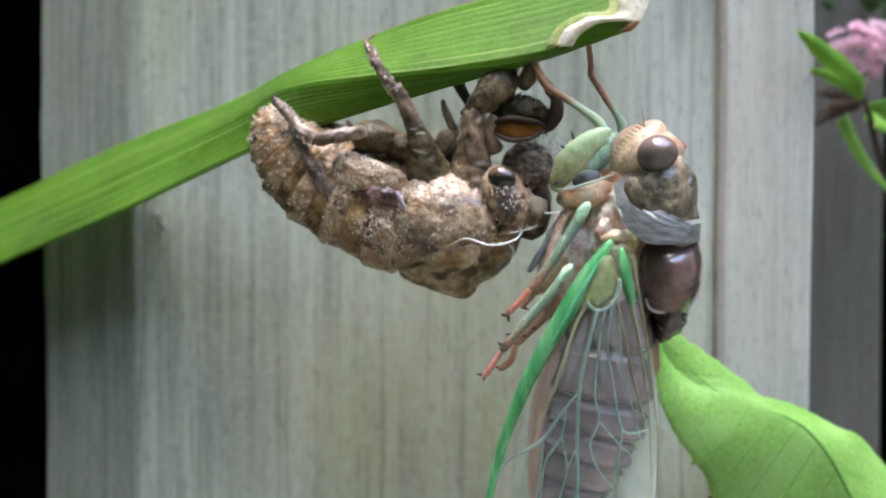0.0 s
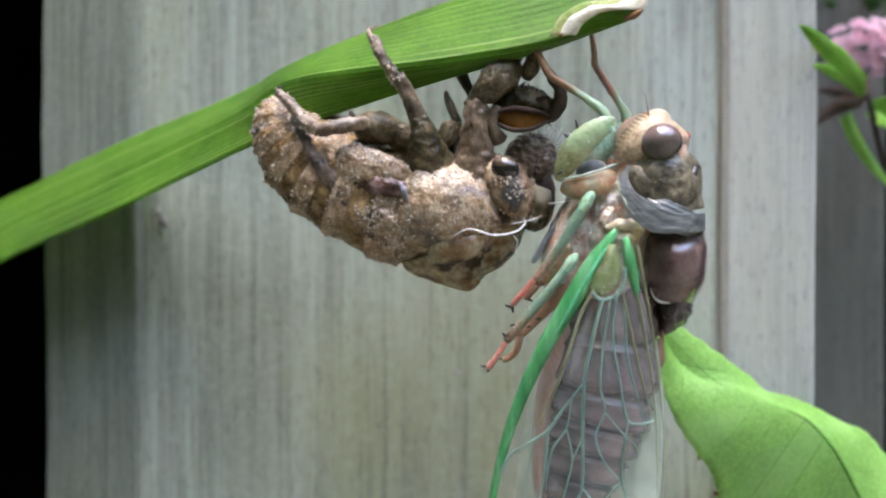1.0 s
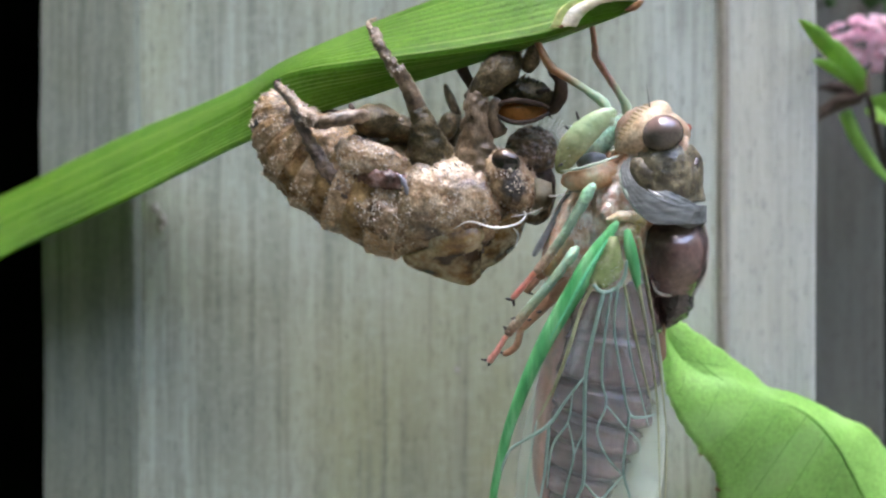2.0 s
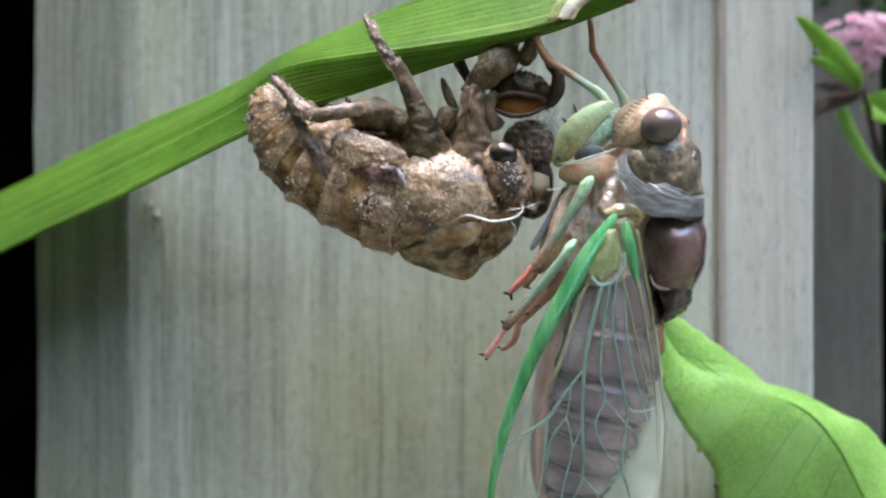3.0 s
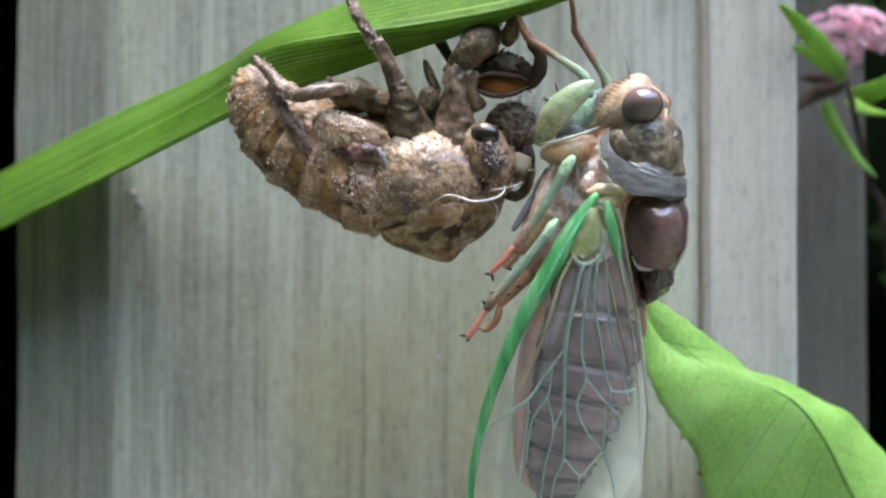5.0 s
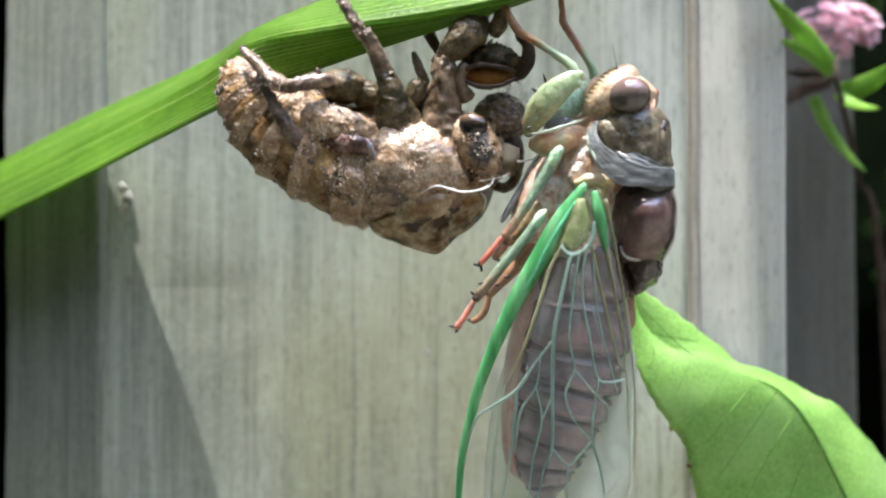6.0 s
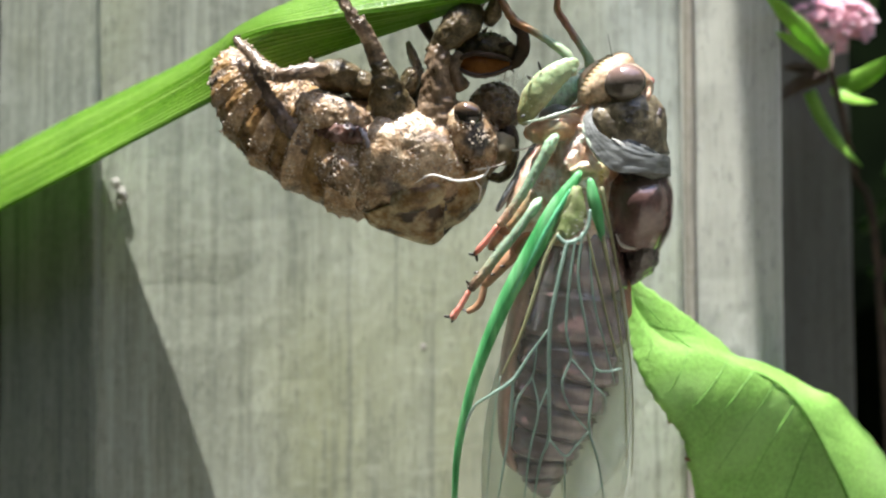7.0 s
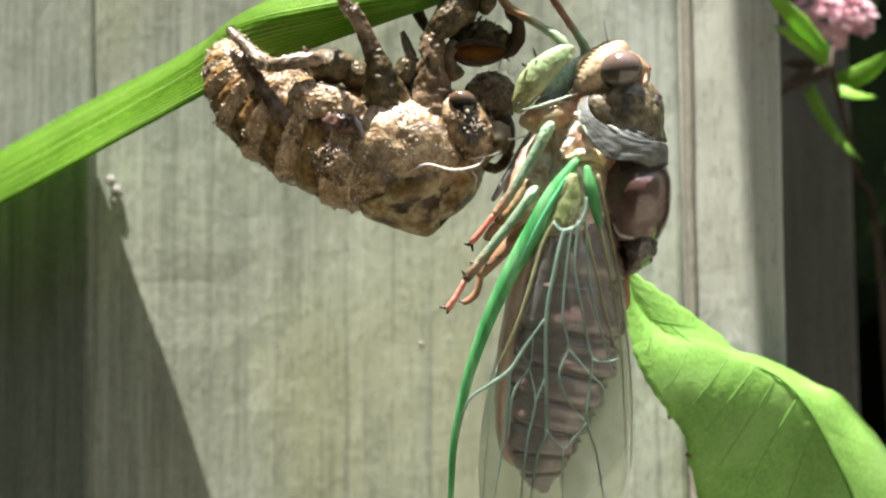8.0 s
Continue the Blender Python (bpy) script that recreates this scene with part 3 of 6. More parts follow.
OLIVE_VEIN = mat("olive_vein", [(0.30, 0.30, 0.15), (0.40, 0.41, 0.24)], scale=300, rgh=0.4, through=0.4)
CELL = mat("wing_cell", [(0.20, 0.30, 0.09), (0.34, 0.40, 0.17), (0.50, 0.52, 0.30)], scale=600, rgh=0.25, through=0.45, coat=0.3, bump=0.00015, bump_scale=1500)
WING = membrane("wing_film", (0.88, 0.89, 0.82), 0.09)
HINDWING = membrane("hindwing_film", (0.86, 0.92, 0.75), 0.6)
FOLD = membrane("film_fold", (0.86, 0.84, 0.80), 0.13, 0.3)

# ---- the setting ----
def flat_sheet(name, size, z, material, label, category):
    bm = bmesh.new()
    bmesh.ops.create_grid(bm, x_segments=8, y_segments=8, size=size)
    me = bpy.data.meshes.new(name)
    bm.to_mesh(me)
    bm.free()
    me.materials.append(material)
    ob = new(name, me)
    ob.location.z = z
    return tagged(ob, label, category, kind="structure")


flat_sheet("ground", 2000.0, 0.0, SOIL, "unseen garden soil, made pale to bounce light up", "ground")


def board_mesh(width, thick, height, seed, cup=0.0, start=0.0):
    """A sawn board with softened long edges and a slightly uneven face at y = 0; cup: how far its left side stands forward."""
    bm = bmesh.new()
    prof = []
    e = 0.0008
    nx = 14
    for i in range(nx + 1):
        prof.append((-width / 2 + e + (width - 2 * e) * i / nx, 0.0))
    prof += [(width / 2 - e * 0.3, e * 0.3), (width / 2, e), (width / 2, thick - e), (width / 2 - e, thick), (-width / 2 + e, thick), (-width / 2, thick - e), (-width / 2, e), (-width / 2 + e * 0.3, e * 0.3)]
    zs = [0.0] + [0.5 + 0.22 * i / 60 for i in range(61)] + [height]
    rings = []
    for z in zs:
        ring = []
        for x, y in prof:
            g = V((x * 60 + seed * 9, z * 22, seed))
            d = 0.0005 * noise.noise(g) + 0.00015 * noise.noise(g * 6)
            lift = cup * max(0.0, (start - x) / (start + width / 2)) if cup else 0.0
            ring.append((x + 0.0004 * noise.noise(V((seed, z * 30, 3))), y + d - lift, z))
        rings.append(ring)
    skin(bm, rings)
    bmesh.ops.recalc_face_normals(bm, faces=bm.faces)
    me = bpy.data.meshes.new("board")
    bm.to_mesh(me)
    bm.free()
    return me


fence = tagged(new("fence"), "weathered grey wooden fence of upright boards with gaps", "fence", kind="structure")
BOARDS = [  # centre x, front y, width, thickness, turn, material
    (0.00125, 0.0, 0.0659, 0.016, 0, BOARD),
    (-0.04000, -0.00245, 0.0187, 0.012, -27, BOARD_SIDE_SHADED),
    (0.0394, 0.0006, 0.0114, 0.016, 0, BOARD_MID),
    (0.0508, 0.030, 0.0216, 0.016, 0, BOARD_SHADED),
    (-0.175, 0.0, 0.085, 0.016, 0, BOARD),
    (-0.270, 0.0, 0.085, 0.016, 0, BOARD),
    (0.130, 0.0, 0.085, 0.016, 0, BOARD),
    (0.220, 0.0, 0.085, 0.016, 0, BOARD),
]
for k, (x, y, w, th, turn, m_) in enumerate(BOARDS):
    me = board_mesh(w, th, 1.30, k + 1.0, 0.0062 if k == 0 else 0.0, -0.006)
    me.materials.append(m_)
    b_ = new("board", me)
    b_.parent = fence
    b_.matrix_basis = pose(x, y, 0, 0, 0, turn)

EDGE = wood("tan_edge", (0.27, 0.25, 0.20), (0.36, 0.34, 0.285), (0.31, 0.28, 0.22), seed=1.7)
me = board_mesh(0.0013, 0.004, 1.30, 21.0)
me.materials.append(EDGE)
b_ = tagged(new("board_edge", me), "tan stained edge between two boards")
b_.parent = fence
b_.matrix_basis = pose(0.0350, -0.0002, 0)
CHIP = mat("wood_chip", [(0.22, 0.20, 0.17), (0.36, 0.35, 0.31)], scale=900, rgh=0.9, bump=0.0002)
for x, y, z, r in ((-0.0294, -0.0060, 0.6068, 0.0005), (-0.0287, -0.0058, 0.6056, 0.0006), (-0.0290, -0.0058, 0.6046, 0.0004), (0.0048, 0.0002, 0.5880, 0.0004), (0.0053, 0.0002, 0.5873, 0.0003)):
    bm = blob((0, 0, 0), (r, r * 0.6, r * 1.3), 20, 3, 0.35, 1500.0, x * 900)
    for f in bm.faces:
        f.smooth = True
    me = bpy.data.meshes.new("splinter")
    bm.to_mesh(me)
    bm.free()
    me.materials.append(CHIP)
    b_ = tagged(new("splinter", me), "small raised wood splinter")
    b_.parent = fence
    b_.location = (x, y, z)


# black sheet added far behind the boards; its colour is the gap's shade
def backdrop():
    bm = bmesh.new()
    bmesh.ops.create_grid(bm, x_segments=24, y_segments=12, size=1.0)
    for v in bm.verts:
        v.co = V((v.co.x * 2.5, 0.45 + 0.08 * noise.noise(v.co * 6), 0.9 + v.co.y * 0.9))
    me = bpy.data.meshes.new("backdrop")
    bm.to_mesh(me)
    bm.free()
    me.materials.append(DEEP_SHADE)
    tagged(new("backdrop", me), "near-black sheet added for the shade behind the fence", "hedge", kind="structure")


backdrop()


def gap_shade_box():
    """Near-black sheets added behind the fence: they roof and close the space behind the gap and keep it dark."""
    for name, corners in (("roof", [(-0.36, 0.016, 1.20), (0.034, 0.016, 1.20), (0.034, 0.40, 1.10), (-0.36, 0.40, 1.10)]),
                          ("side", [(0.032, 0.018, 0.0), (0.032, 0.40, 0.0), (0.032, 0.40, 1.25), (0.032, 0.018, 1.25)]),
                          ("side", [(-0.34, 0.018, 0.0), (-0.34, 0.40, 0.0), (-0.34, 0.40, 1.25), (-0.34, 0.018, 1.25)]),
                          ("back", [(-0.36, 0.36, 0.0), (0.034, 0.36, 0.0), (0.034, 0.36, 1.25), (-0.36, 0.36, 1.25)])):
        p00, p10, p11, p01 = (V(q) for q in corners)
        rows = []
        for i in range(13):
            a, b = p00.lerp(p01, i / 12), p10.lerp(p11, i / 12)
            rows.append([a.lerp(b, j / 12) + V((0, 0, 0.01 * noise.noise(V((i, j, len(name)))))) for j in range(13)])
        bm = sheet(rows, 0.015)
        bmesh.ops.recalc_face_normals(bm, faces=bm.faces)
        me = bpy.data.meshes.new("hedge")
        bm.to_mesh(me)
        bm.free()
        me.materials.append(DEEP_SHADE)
        tagged(new("hedge", me), "near-black sheet added behind the fence to keep the gap dark", "hedge", kind="structure")


gap_shade_box()


def sky_blocking_hedges():
    """Unseen hedges added behind and beside the camera to hold back low sky light."""
    for k, (x0, y0, x1, y1, h) in enumerate([(-0.30, -0.02, -0.30, -2.2, 2.6), (-0.30, -2.2, 2.4, -2.2, 2.5), (2.4, -2.2, 2.4, 0.5, 2.6)]):
        bm = bmesh.new()
        a, b = V((x0, y0, 0)), V((x1, y1, 0))
        d = (b - a).normalized()
        out = V((d.y, -d.x, 0))
        rows = []
        for i in range(41):
            p = a.lerp(b, i / 40)
            ring = []
            for w, z in ((0.0, 0.0), (-0.03, h * 0.4), (-0.02, h * 0.8), (0.04, h), (0.25, h * 1.02), (0.4, h * 0.8), (0.42, 0.0)):
                q = p + out * w + V((0, 0, z))
                e = 0.05 * noise.noise(q * 6) if z else 0.0
                ring.append(q + out * e + V((0, 0, e)))
            rows.append(ring)
        skin(bm, rows)
        bmesh.ops.recalc_face_normals(bm, faces=bm.faces)
        me = bpy.data.meshes.new("hedge")
        bm.to_mesh(me)
        bm.free()
        me.materials.append(HEDGE)
        tagged(new("hedge", me), "unseen dark green hedge added opposite the fence to block low sky light" if k == 1 else "unseen dark green hedge added beside the fence to block side light", "hedge", kind="structure")


sky_blocking_hedges()


# ---- the strap leaf that carries the insects ----
def strap_leaf():
    leaf = thing("strap_leaf", "long green strap-shaped leaf with parallel veins and a dried white tip", "leaf", (-61.62, 19.08, -8.30))
    n = 60
    top = curve([(-78.35, 32.00, -5.71), (-62.67, 27.50, -0.74), (-43.19, 18.50, 4.78), (-26.33, 9.00, 8.25), (-18.65, 3.24, 10.19), (-10.66, 3.2, 13.20), (-3.10, 2.4, 15.40), (8.02, 0.6, 17.4), (14.73, -1.5, 18.0)], n)
    fold = curve([(-73.42, 25.34, -9.26), (-57.63, 19.50, -4.01), (-39.79, 11.63, 1.18), (-24.65, 4.38, 5.67), (-18.18, -0.10, 7.95), (-9.68, -2.85, 8.50), (-2.54, -4.06, 8.85), (6.13, -5.75, 9.74), (12.57, -5.70, 12.12)], n)
    low = curve([(-71.64, 22.94, -14.10), (-55.25, 15.72, -8.42), (-37.58, 7.15, -3.17), (-24.28, 3.37, 1.86), (-17.82, 0.46, 3.68), (-9.89, -0.9, 5.96), (-2.65, -2.2, 7.78), (5.17, -4.2, 9.46), (12.14, -5.20, 11.44)], n)
    rows = []
    for i in range(n + 1):
        row = []
        for j in range(9):
            f = j / 8
            q = top[i].lerp(fold[i], f)
            q.y -= 0.5 * math.sin(f * math.pi) * (1 - 0.4 * i / n)
            row.append(q)
        for j in range(1, 9):
            f = j / 8
            q = fold[i].lerp(low[i], f)
            row.append(q)
        rows.append(row)
    part("blade", sheet(rows, 0.22, 0.06, 0.5), BLADE, leaf)
    # dried white rim of the tip, curled under
    a = curve([(8.42, -6.60, 10.15), (9.20, -6.90, 11.23), (10.78, -7.10, 11.92), (12.58, -7.20, 11.99), (13.75, -7.20, 11.95), (14.24, -7.10, 12.78), (14.60, -7.00, 13.70), (15.05, -6.80, 15.09)], 36)
    b = curve([(7.08, -6.50, 10.21), (7.82, -6.70, 11.54), (9.65, -6.80, 12.48), (11.56, -6.80, 12.56), (12.19, -6.70, 13.11), (12.10, -6.60, 13.87), (12.20, -6.40, 14.83), (12.47, -6.20, 16.02)], 36)
    rows = []
    for i in range(37):
        w = 0.10 * noise.noise(V((i * 0.6, 0, 0)))
        rows.append([a[i].lerp(b[i], f / 7) + V((w, 0, w)) * (1 - f / 7) - V((0, 0.25 * math.sin(f / 7 * math.pi), 0)) for f in range(8)])
    part("dried_rim", sheet(rows, 0.1, 0.08, 1.2), DRY, leaf, "dried papery white edge of the tip")
    e = curve([(6.25, -6.45, 10.19), (7.17, -6.60, 11.80), (9.10, -6.70, 12.84), (11.01, -6.70, 12.96), (11.38, -6.60, 13.53), (11.29, -6.50, 14.19), (11.38, -6.30, 15.07), (11.65, -6.10, 16.08)], 36)
    rows = [[b[i].lerp(e[i], f / 4) + V((0, 0.04, 0)) for f in range(5)] for i in range(37)]
    part("yellowed_band", sheet(rows, 0.06), YELLOWED, leaf, "yellowed band beside the dried rim")
    c = curve([(8.10, -5.90, 10.15), (9.44, -5.90, 10.49), (11.05, -6.00, 10.85), (12.63, -6.20, 11.32), (13.66, -6.50, 11.88)], 20)
    d = curve([(8.28, -6.60, 10.94), (9.42, -6.80, 11.84), (11.01, -6.90, 12.28), (12.59, -7.00, 12.30), (13.62, -7.00, 12.18)], 20)
    rows = [[d[i].lerp(c[i], f / 5) for f in range(6)] for i in range(21)]
    part("curled_edge", sheet(rows, 0.1, 0.05, 1.0), BLADE, leaf, "green edge curled under the tip")
    part("brown_edge", tube([(12.20, -6.80, 11.31), (12.91, -7.00, 11.47), (13.43, -7.20, 11.74), (13.78, -7.30, 11.93)], [0.05, 0.30, 0.24, 0.06], 14, 8, 0.5), BROWN_RIM, leaf, "brown withered spot")
    part("brown_edge", blob((7.18, -6.75, 10.20), (0.22, 0.1, 0.14), 20, 2, 0.3), BROWN_RIM, leaf, "brown withered spot")
    part("dark_spot", blob((-27.95, 5.79, 2.06), (0.42, 0.2, 0.16), 10, 2, 0.2), CLAW, leaf, "small black spot near the lower edge")


strap_leaf()


# ---- leaves ----
def broad_leaf_rows(tip, base, half, sag, n=44, m=22, wave=0.25, fold=1.2, deep=V((0, 1, 0)), blunt=0.62, bend=0.0):
    tip, base = V(tip), V(base)
    axis = (base - tip)
    L = axis.length
    axis.normalize()
    side = axis.cross(deep).normalized()
    up = side.cross(axis).normalized()
    rows = []
    for i in range(n + 1):
        u = i / n
        w = half * (math.sin(min(u * 1.12, 1.0) * math.pi * 0.5) ** blunt) * (1 - 0.12 * u) if u > 0 else 0.02
        c = tip + axis * L * u + deep * sag * math.sin(u * math.pi) + side * 0.9 * math.sin(u * 2.5)
        row = []
        for j in range(m + 1):
            f = j / m * 2 - 1
            edge = 1 + wave * 0.25 * noise.noise(V((u * 9, f, 2))) * abs(f)
            vein = 0.10 * math.cos((u * 16 - abs(f) * 3.0) * 2 * math.pi * 0.5)
            q = c + side * w * f * edge + V((0, 1, 0)) * bend * f * f + up * (fold * abs(f) * (0.5 + 0.5 * u) + wave * noise.noise(V((u * 6, f * 2, 5))) * abs(f) + vein * (1 - abs(f)))
            row.append(q)
        rows.append(row)
    return rows


def broad_leaf():
    leaf = thing("broad_leaf", "broad fresh green leaf with a wavy edge hanging behind the insect", "leaf", (43.42, 23.00, -53.19))
    n, m = 90, 12
    upper = curve([(16.89, 12.50, -14.03), (19.15, 13.50, -15.56), (22.97, 15.00, -18.34), (26.29, 16.50, -20.83), (28.02, 17.60, -22.46), (30.75, 19.00, -23.24), (33.62, 20.30, -24.50), (36.77, 21.40, -26.22), (39.30, 22.20, -27.33), (41.34, 22.90, -29.58), (44.36, 23.40, -33.26), (46.58, 23.60, -38.71), (45.89, 23.40, -45.95)], n)
    rib = curve([(16.73, 12.50, -14.59), (17.90, 12.80, -17.87), (20.45, 13.20, -20.39), (24.30, 13.80, -21.65), (27.39, 14.60, -22.93), (29.55, 15.20, -23.76), (31.40, 15.80, -24.76), (33.24, 16.40, -26.21), (34.86, 17.00, -28.29), (36.52, 17.80, -31.15), (38.45, 18.80, -34.97), (40.94, 20.40, -41.53), (43.42, 23.00, -53.19)], n)
    lower = curve([(16.55, 12.50, -15.17), (16.74, 12.10, -17.98), (17.01, 11.70, -20.76), (17.85, 11.50, -23.62), (19.45, 11.70, -26.46), (20.87, 12.30, -28.49), (22.22, 13.40, -30.56), (23.04, 15.00, -34.16), (24.28, 17.00, -38.10), (26.95, 19.30, -42.83), (30.75, 21.00, -47.48), (35.71, 22.30, -50.82), (42.53, 22.90, -53.07)], n)
    rows = []
    for i in range(n + 1):
        u = i / n
        row = []
        for j in range(2 * m + 1):
            f = (j - m) / m
            edge, g = (upper[i] if f < 0 else lower[i]), abs(f)
            q = rib[i].lerp(edge, g)
            tooth = 0.16 * noise.noise(V((u * 26, 3 if f < 0 else 9, 0))) + 0.08 * math.sin(u * 160)
            q += (edge - rib[i]).normalized() * tooth * g * g
            between_veins = math.sin((u * 15 - g * 2.6) * 2 * math.pi)
            q.y += -0.035 * between_veins * (1 - 0.6 * g) + 0.3 * noise.noise(V((u * 5, f * 1.6, 4))) * g - (0.2 if f < 0 else 0.6) * math.sin(g * math.pi)
            row.append(q)
        rows.append(row)
    part("blade", sheet(rows, 0.2), BROAD, leaf)
    part("midrib", tube([rows[k][m] + V((0, -0.25, 0)) for k in (2, 20, 40, 50, 60, 70, 80, 90)], [0.03, 0.05, 0.08, 0.10, 0.12, 0.14, 0.2, 0.3], 40, 8, 0.6), BROAD_VEIN, leaf, "midrib")
    for k in range(10, 70, 9):
        for s in (1, -1):
            pts = [rows[min(k + round(q * 2.0), n)][m + s * (q * 2)] + V((0, -0.23, 0)) for q in range(6)]
            part("side_vein", tube(pts, [0.07, 0.07, 0.06, 0.05, 0.04, 0.02], 14, 6, 0.5), BROAD_VEIN, leaf)
    for k in (37, 49, 61, 73):
        part("brown_edge", blob(rows[k][2 * m if k < 60 else 0] + V((0, -0.1, 0)), (0.30, 0.12, 0.22), k * 7, 2, 0.3), BROWN_RIM, leaf, "tiny brown withered spot")
    part("stalk", tube([tuple(rib[n]), (46.39, 25.00, -58.79), (52.52, 29.00, -70.41)], [0.35, 0.45, 0.6], 10, 8), RIB, leaf)


broad_leaf()


# ---- pink flower cluster with its leaves ----
def spirea():
    plant = thing("spirea", "pink flower cluster with bright green leaves on a dark twig", "flower", (58.65, 61.50, -15.03))
    rnd = random.Random(4)
    centre = V((45.40, 42.00, 17.87))
    for a in range(150):
        u, v = rnd.uniform(-1, 1), rnd.uniform(-1, 1)
        if u * u + v * v > 1:
            continue
        h = math.sqrt(max(0, 1 - u * u - v * v))
        c = centre + V((u * 5.5, -1.7 * h + rnd.uniform(-0.3, 0.3), v * 3.2 + h * 0.6))
        out = V((u * 0.8, -1.0, v * 0.9 + 0.4)).normalized()
        s1 = out.orthogonal().normalized()
        s2 = out.cross(s1)
        bm = bmesh.new()
        r = rnd.uniform(0.55, 0.8)
        spin = rnd.uniform(0, 6)
        for p in range(5):
            an = spin + p * 2 * math.pi / 5
            d = s1 * math.cos(an) + s2 * math.sin(an)
            e = s1 * -math.sin(an) + s2 * math.cos(an)
            pc = c + d * r * 0.62 + out * 0.12
            ring = [bm.verts.new(pc + d * math.cos(q) * r * 0.5 + e * math.sin(q) * r * 0.44 + out * (0.18 * math.cos(q) + 0.08 * rnd.random())) for q in [x * math.pi / 4 for x in range(8)]]
            mid = bm.verts.new(pc - out * 0.06)
            for q in range(8):
                bm.faces.new((ring[q], ring[(q + 1) % 8], mid))
        blob(c + out * 0.1, (0.14, 0.14, 0.14), 0, 1, bm=bm)
        part("floret", bm, PETAL, plant)
    LEAVES = [((31.91, 19.00, 16.04), (45.04, 41.00, 11.58), 1.6), ((34.50, 24.00, 12.72), (45.04, 41.00, 11.58), 1.1), ((48.25, 40.00, -0.52), (43.16, 42.00, 9.81), 0.9), ((51.22, 36.00, 12.57), (45.69, 42.00, 10.41), 1.5), ((48.72, 36.00, 6.84), (46.03, 42.00, 10.55), 0.9)]
    # unseen leaves and a twig added along the sun's line to shade the right boards
    high = SUN * 200.0
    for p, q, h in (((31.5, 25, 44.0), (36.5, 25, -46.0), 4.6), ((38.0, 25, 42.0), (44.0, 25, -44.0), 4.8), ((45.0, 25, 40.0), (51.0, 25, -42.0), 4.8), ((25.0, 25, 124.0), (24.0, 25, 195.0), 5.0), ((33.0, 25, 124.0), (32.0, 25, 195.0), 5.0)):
        part("leaf", sheet(broad_leaf_rows(tuple(V(p) + high), tuple(V(q) + high), h, 0.4, 24, 10, 0.2, 0.3, blunt=0.4), 0.1), SHADED_LEAF, plant, "unseen leaf added high up to shade the right boards")
    part("twig", tube([tuple(V((37.67, 25.00, -1.85)) + high), tuple(V((48.88, 35.00, 4.69)) + high * 0.6), (58.64, 56.74, 5.83), (57.09, 61.51, -15.04)], [0.3, 0.4, 0.5, 0.6], 20, 8), TWIG, plant)
    for a, b, h in LEAVES:
        part("leaf", sheet(broad_leaf_rows(a, b, h, 0.6, 16, 8, 0.2, 0.3), 0.1), SPIREA_LEAF, plant)
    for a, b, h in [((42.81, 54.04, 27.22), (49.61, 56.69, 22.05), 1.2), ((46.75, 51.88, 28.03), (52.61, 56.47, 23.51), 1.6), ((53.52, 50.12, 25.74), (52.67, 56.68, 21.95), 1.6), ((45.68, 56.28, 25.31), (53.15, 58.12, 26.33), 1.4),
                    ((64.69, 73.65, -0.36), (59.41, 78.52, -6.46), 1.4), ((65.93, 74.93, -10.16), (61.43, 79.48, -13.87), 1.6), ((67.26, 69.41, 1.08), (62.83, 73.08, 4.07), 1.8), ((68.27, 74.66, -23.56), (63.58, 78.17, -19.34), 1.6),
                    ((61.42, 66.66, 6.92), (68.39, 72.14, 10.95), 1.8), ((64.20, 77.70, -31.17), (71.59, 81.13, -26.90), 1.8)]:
        part("leaf", sheet(broad_leaf_rows(a, b, h, 0.4, 14, 8, 0.2, 0.3), 0.1), SHADED_LEAF, plant, "leaf with shade put into its dark green colour")
    part("twig", tube([tuple(centre + V((0.8, 1.5, -1.5))), (43.89, 37.00, 11.34), (46.26, 42.00, 7.82), (53.41, 59.49, 0.52), (57.09, 61.51, -15.04), (64.07, 74.13, -111.41)], [0.2, 0.25, 0.35, 0.45, 0.6, 0.9], 30, 8), TWIG, plant)
    part("twig", tube([(38.67, 40.00, 9.49), (40.31, 39.00, 10.41), (42.40, 38.00, 10.39), (43.89, 37.00, 11.21)], [0.12, 0.22, 0.25, 0.25], 14, 8, amp=0.1), TWIG, plant)
    part("withered_leaf", sheet(broad_leaf_rows((38.07, 38.00, 7.87), (43.54, 38.50, 10.30), 1.1, 0.5, 14, 8, 0.6, 0.5), 0.1), TWIG, plant, "dark brown withered leaf")
    part("withered_leaf", sheet(broad_leaf_rows((38.84, 40.00, 12.34), (44.29, 40.00, 10.61), 1.0, 0.5, 14, 8, 0.6, 0.5), 0.1), TWIG, plant, "dark brown withered leaf")


spirea()


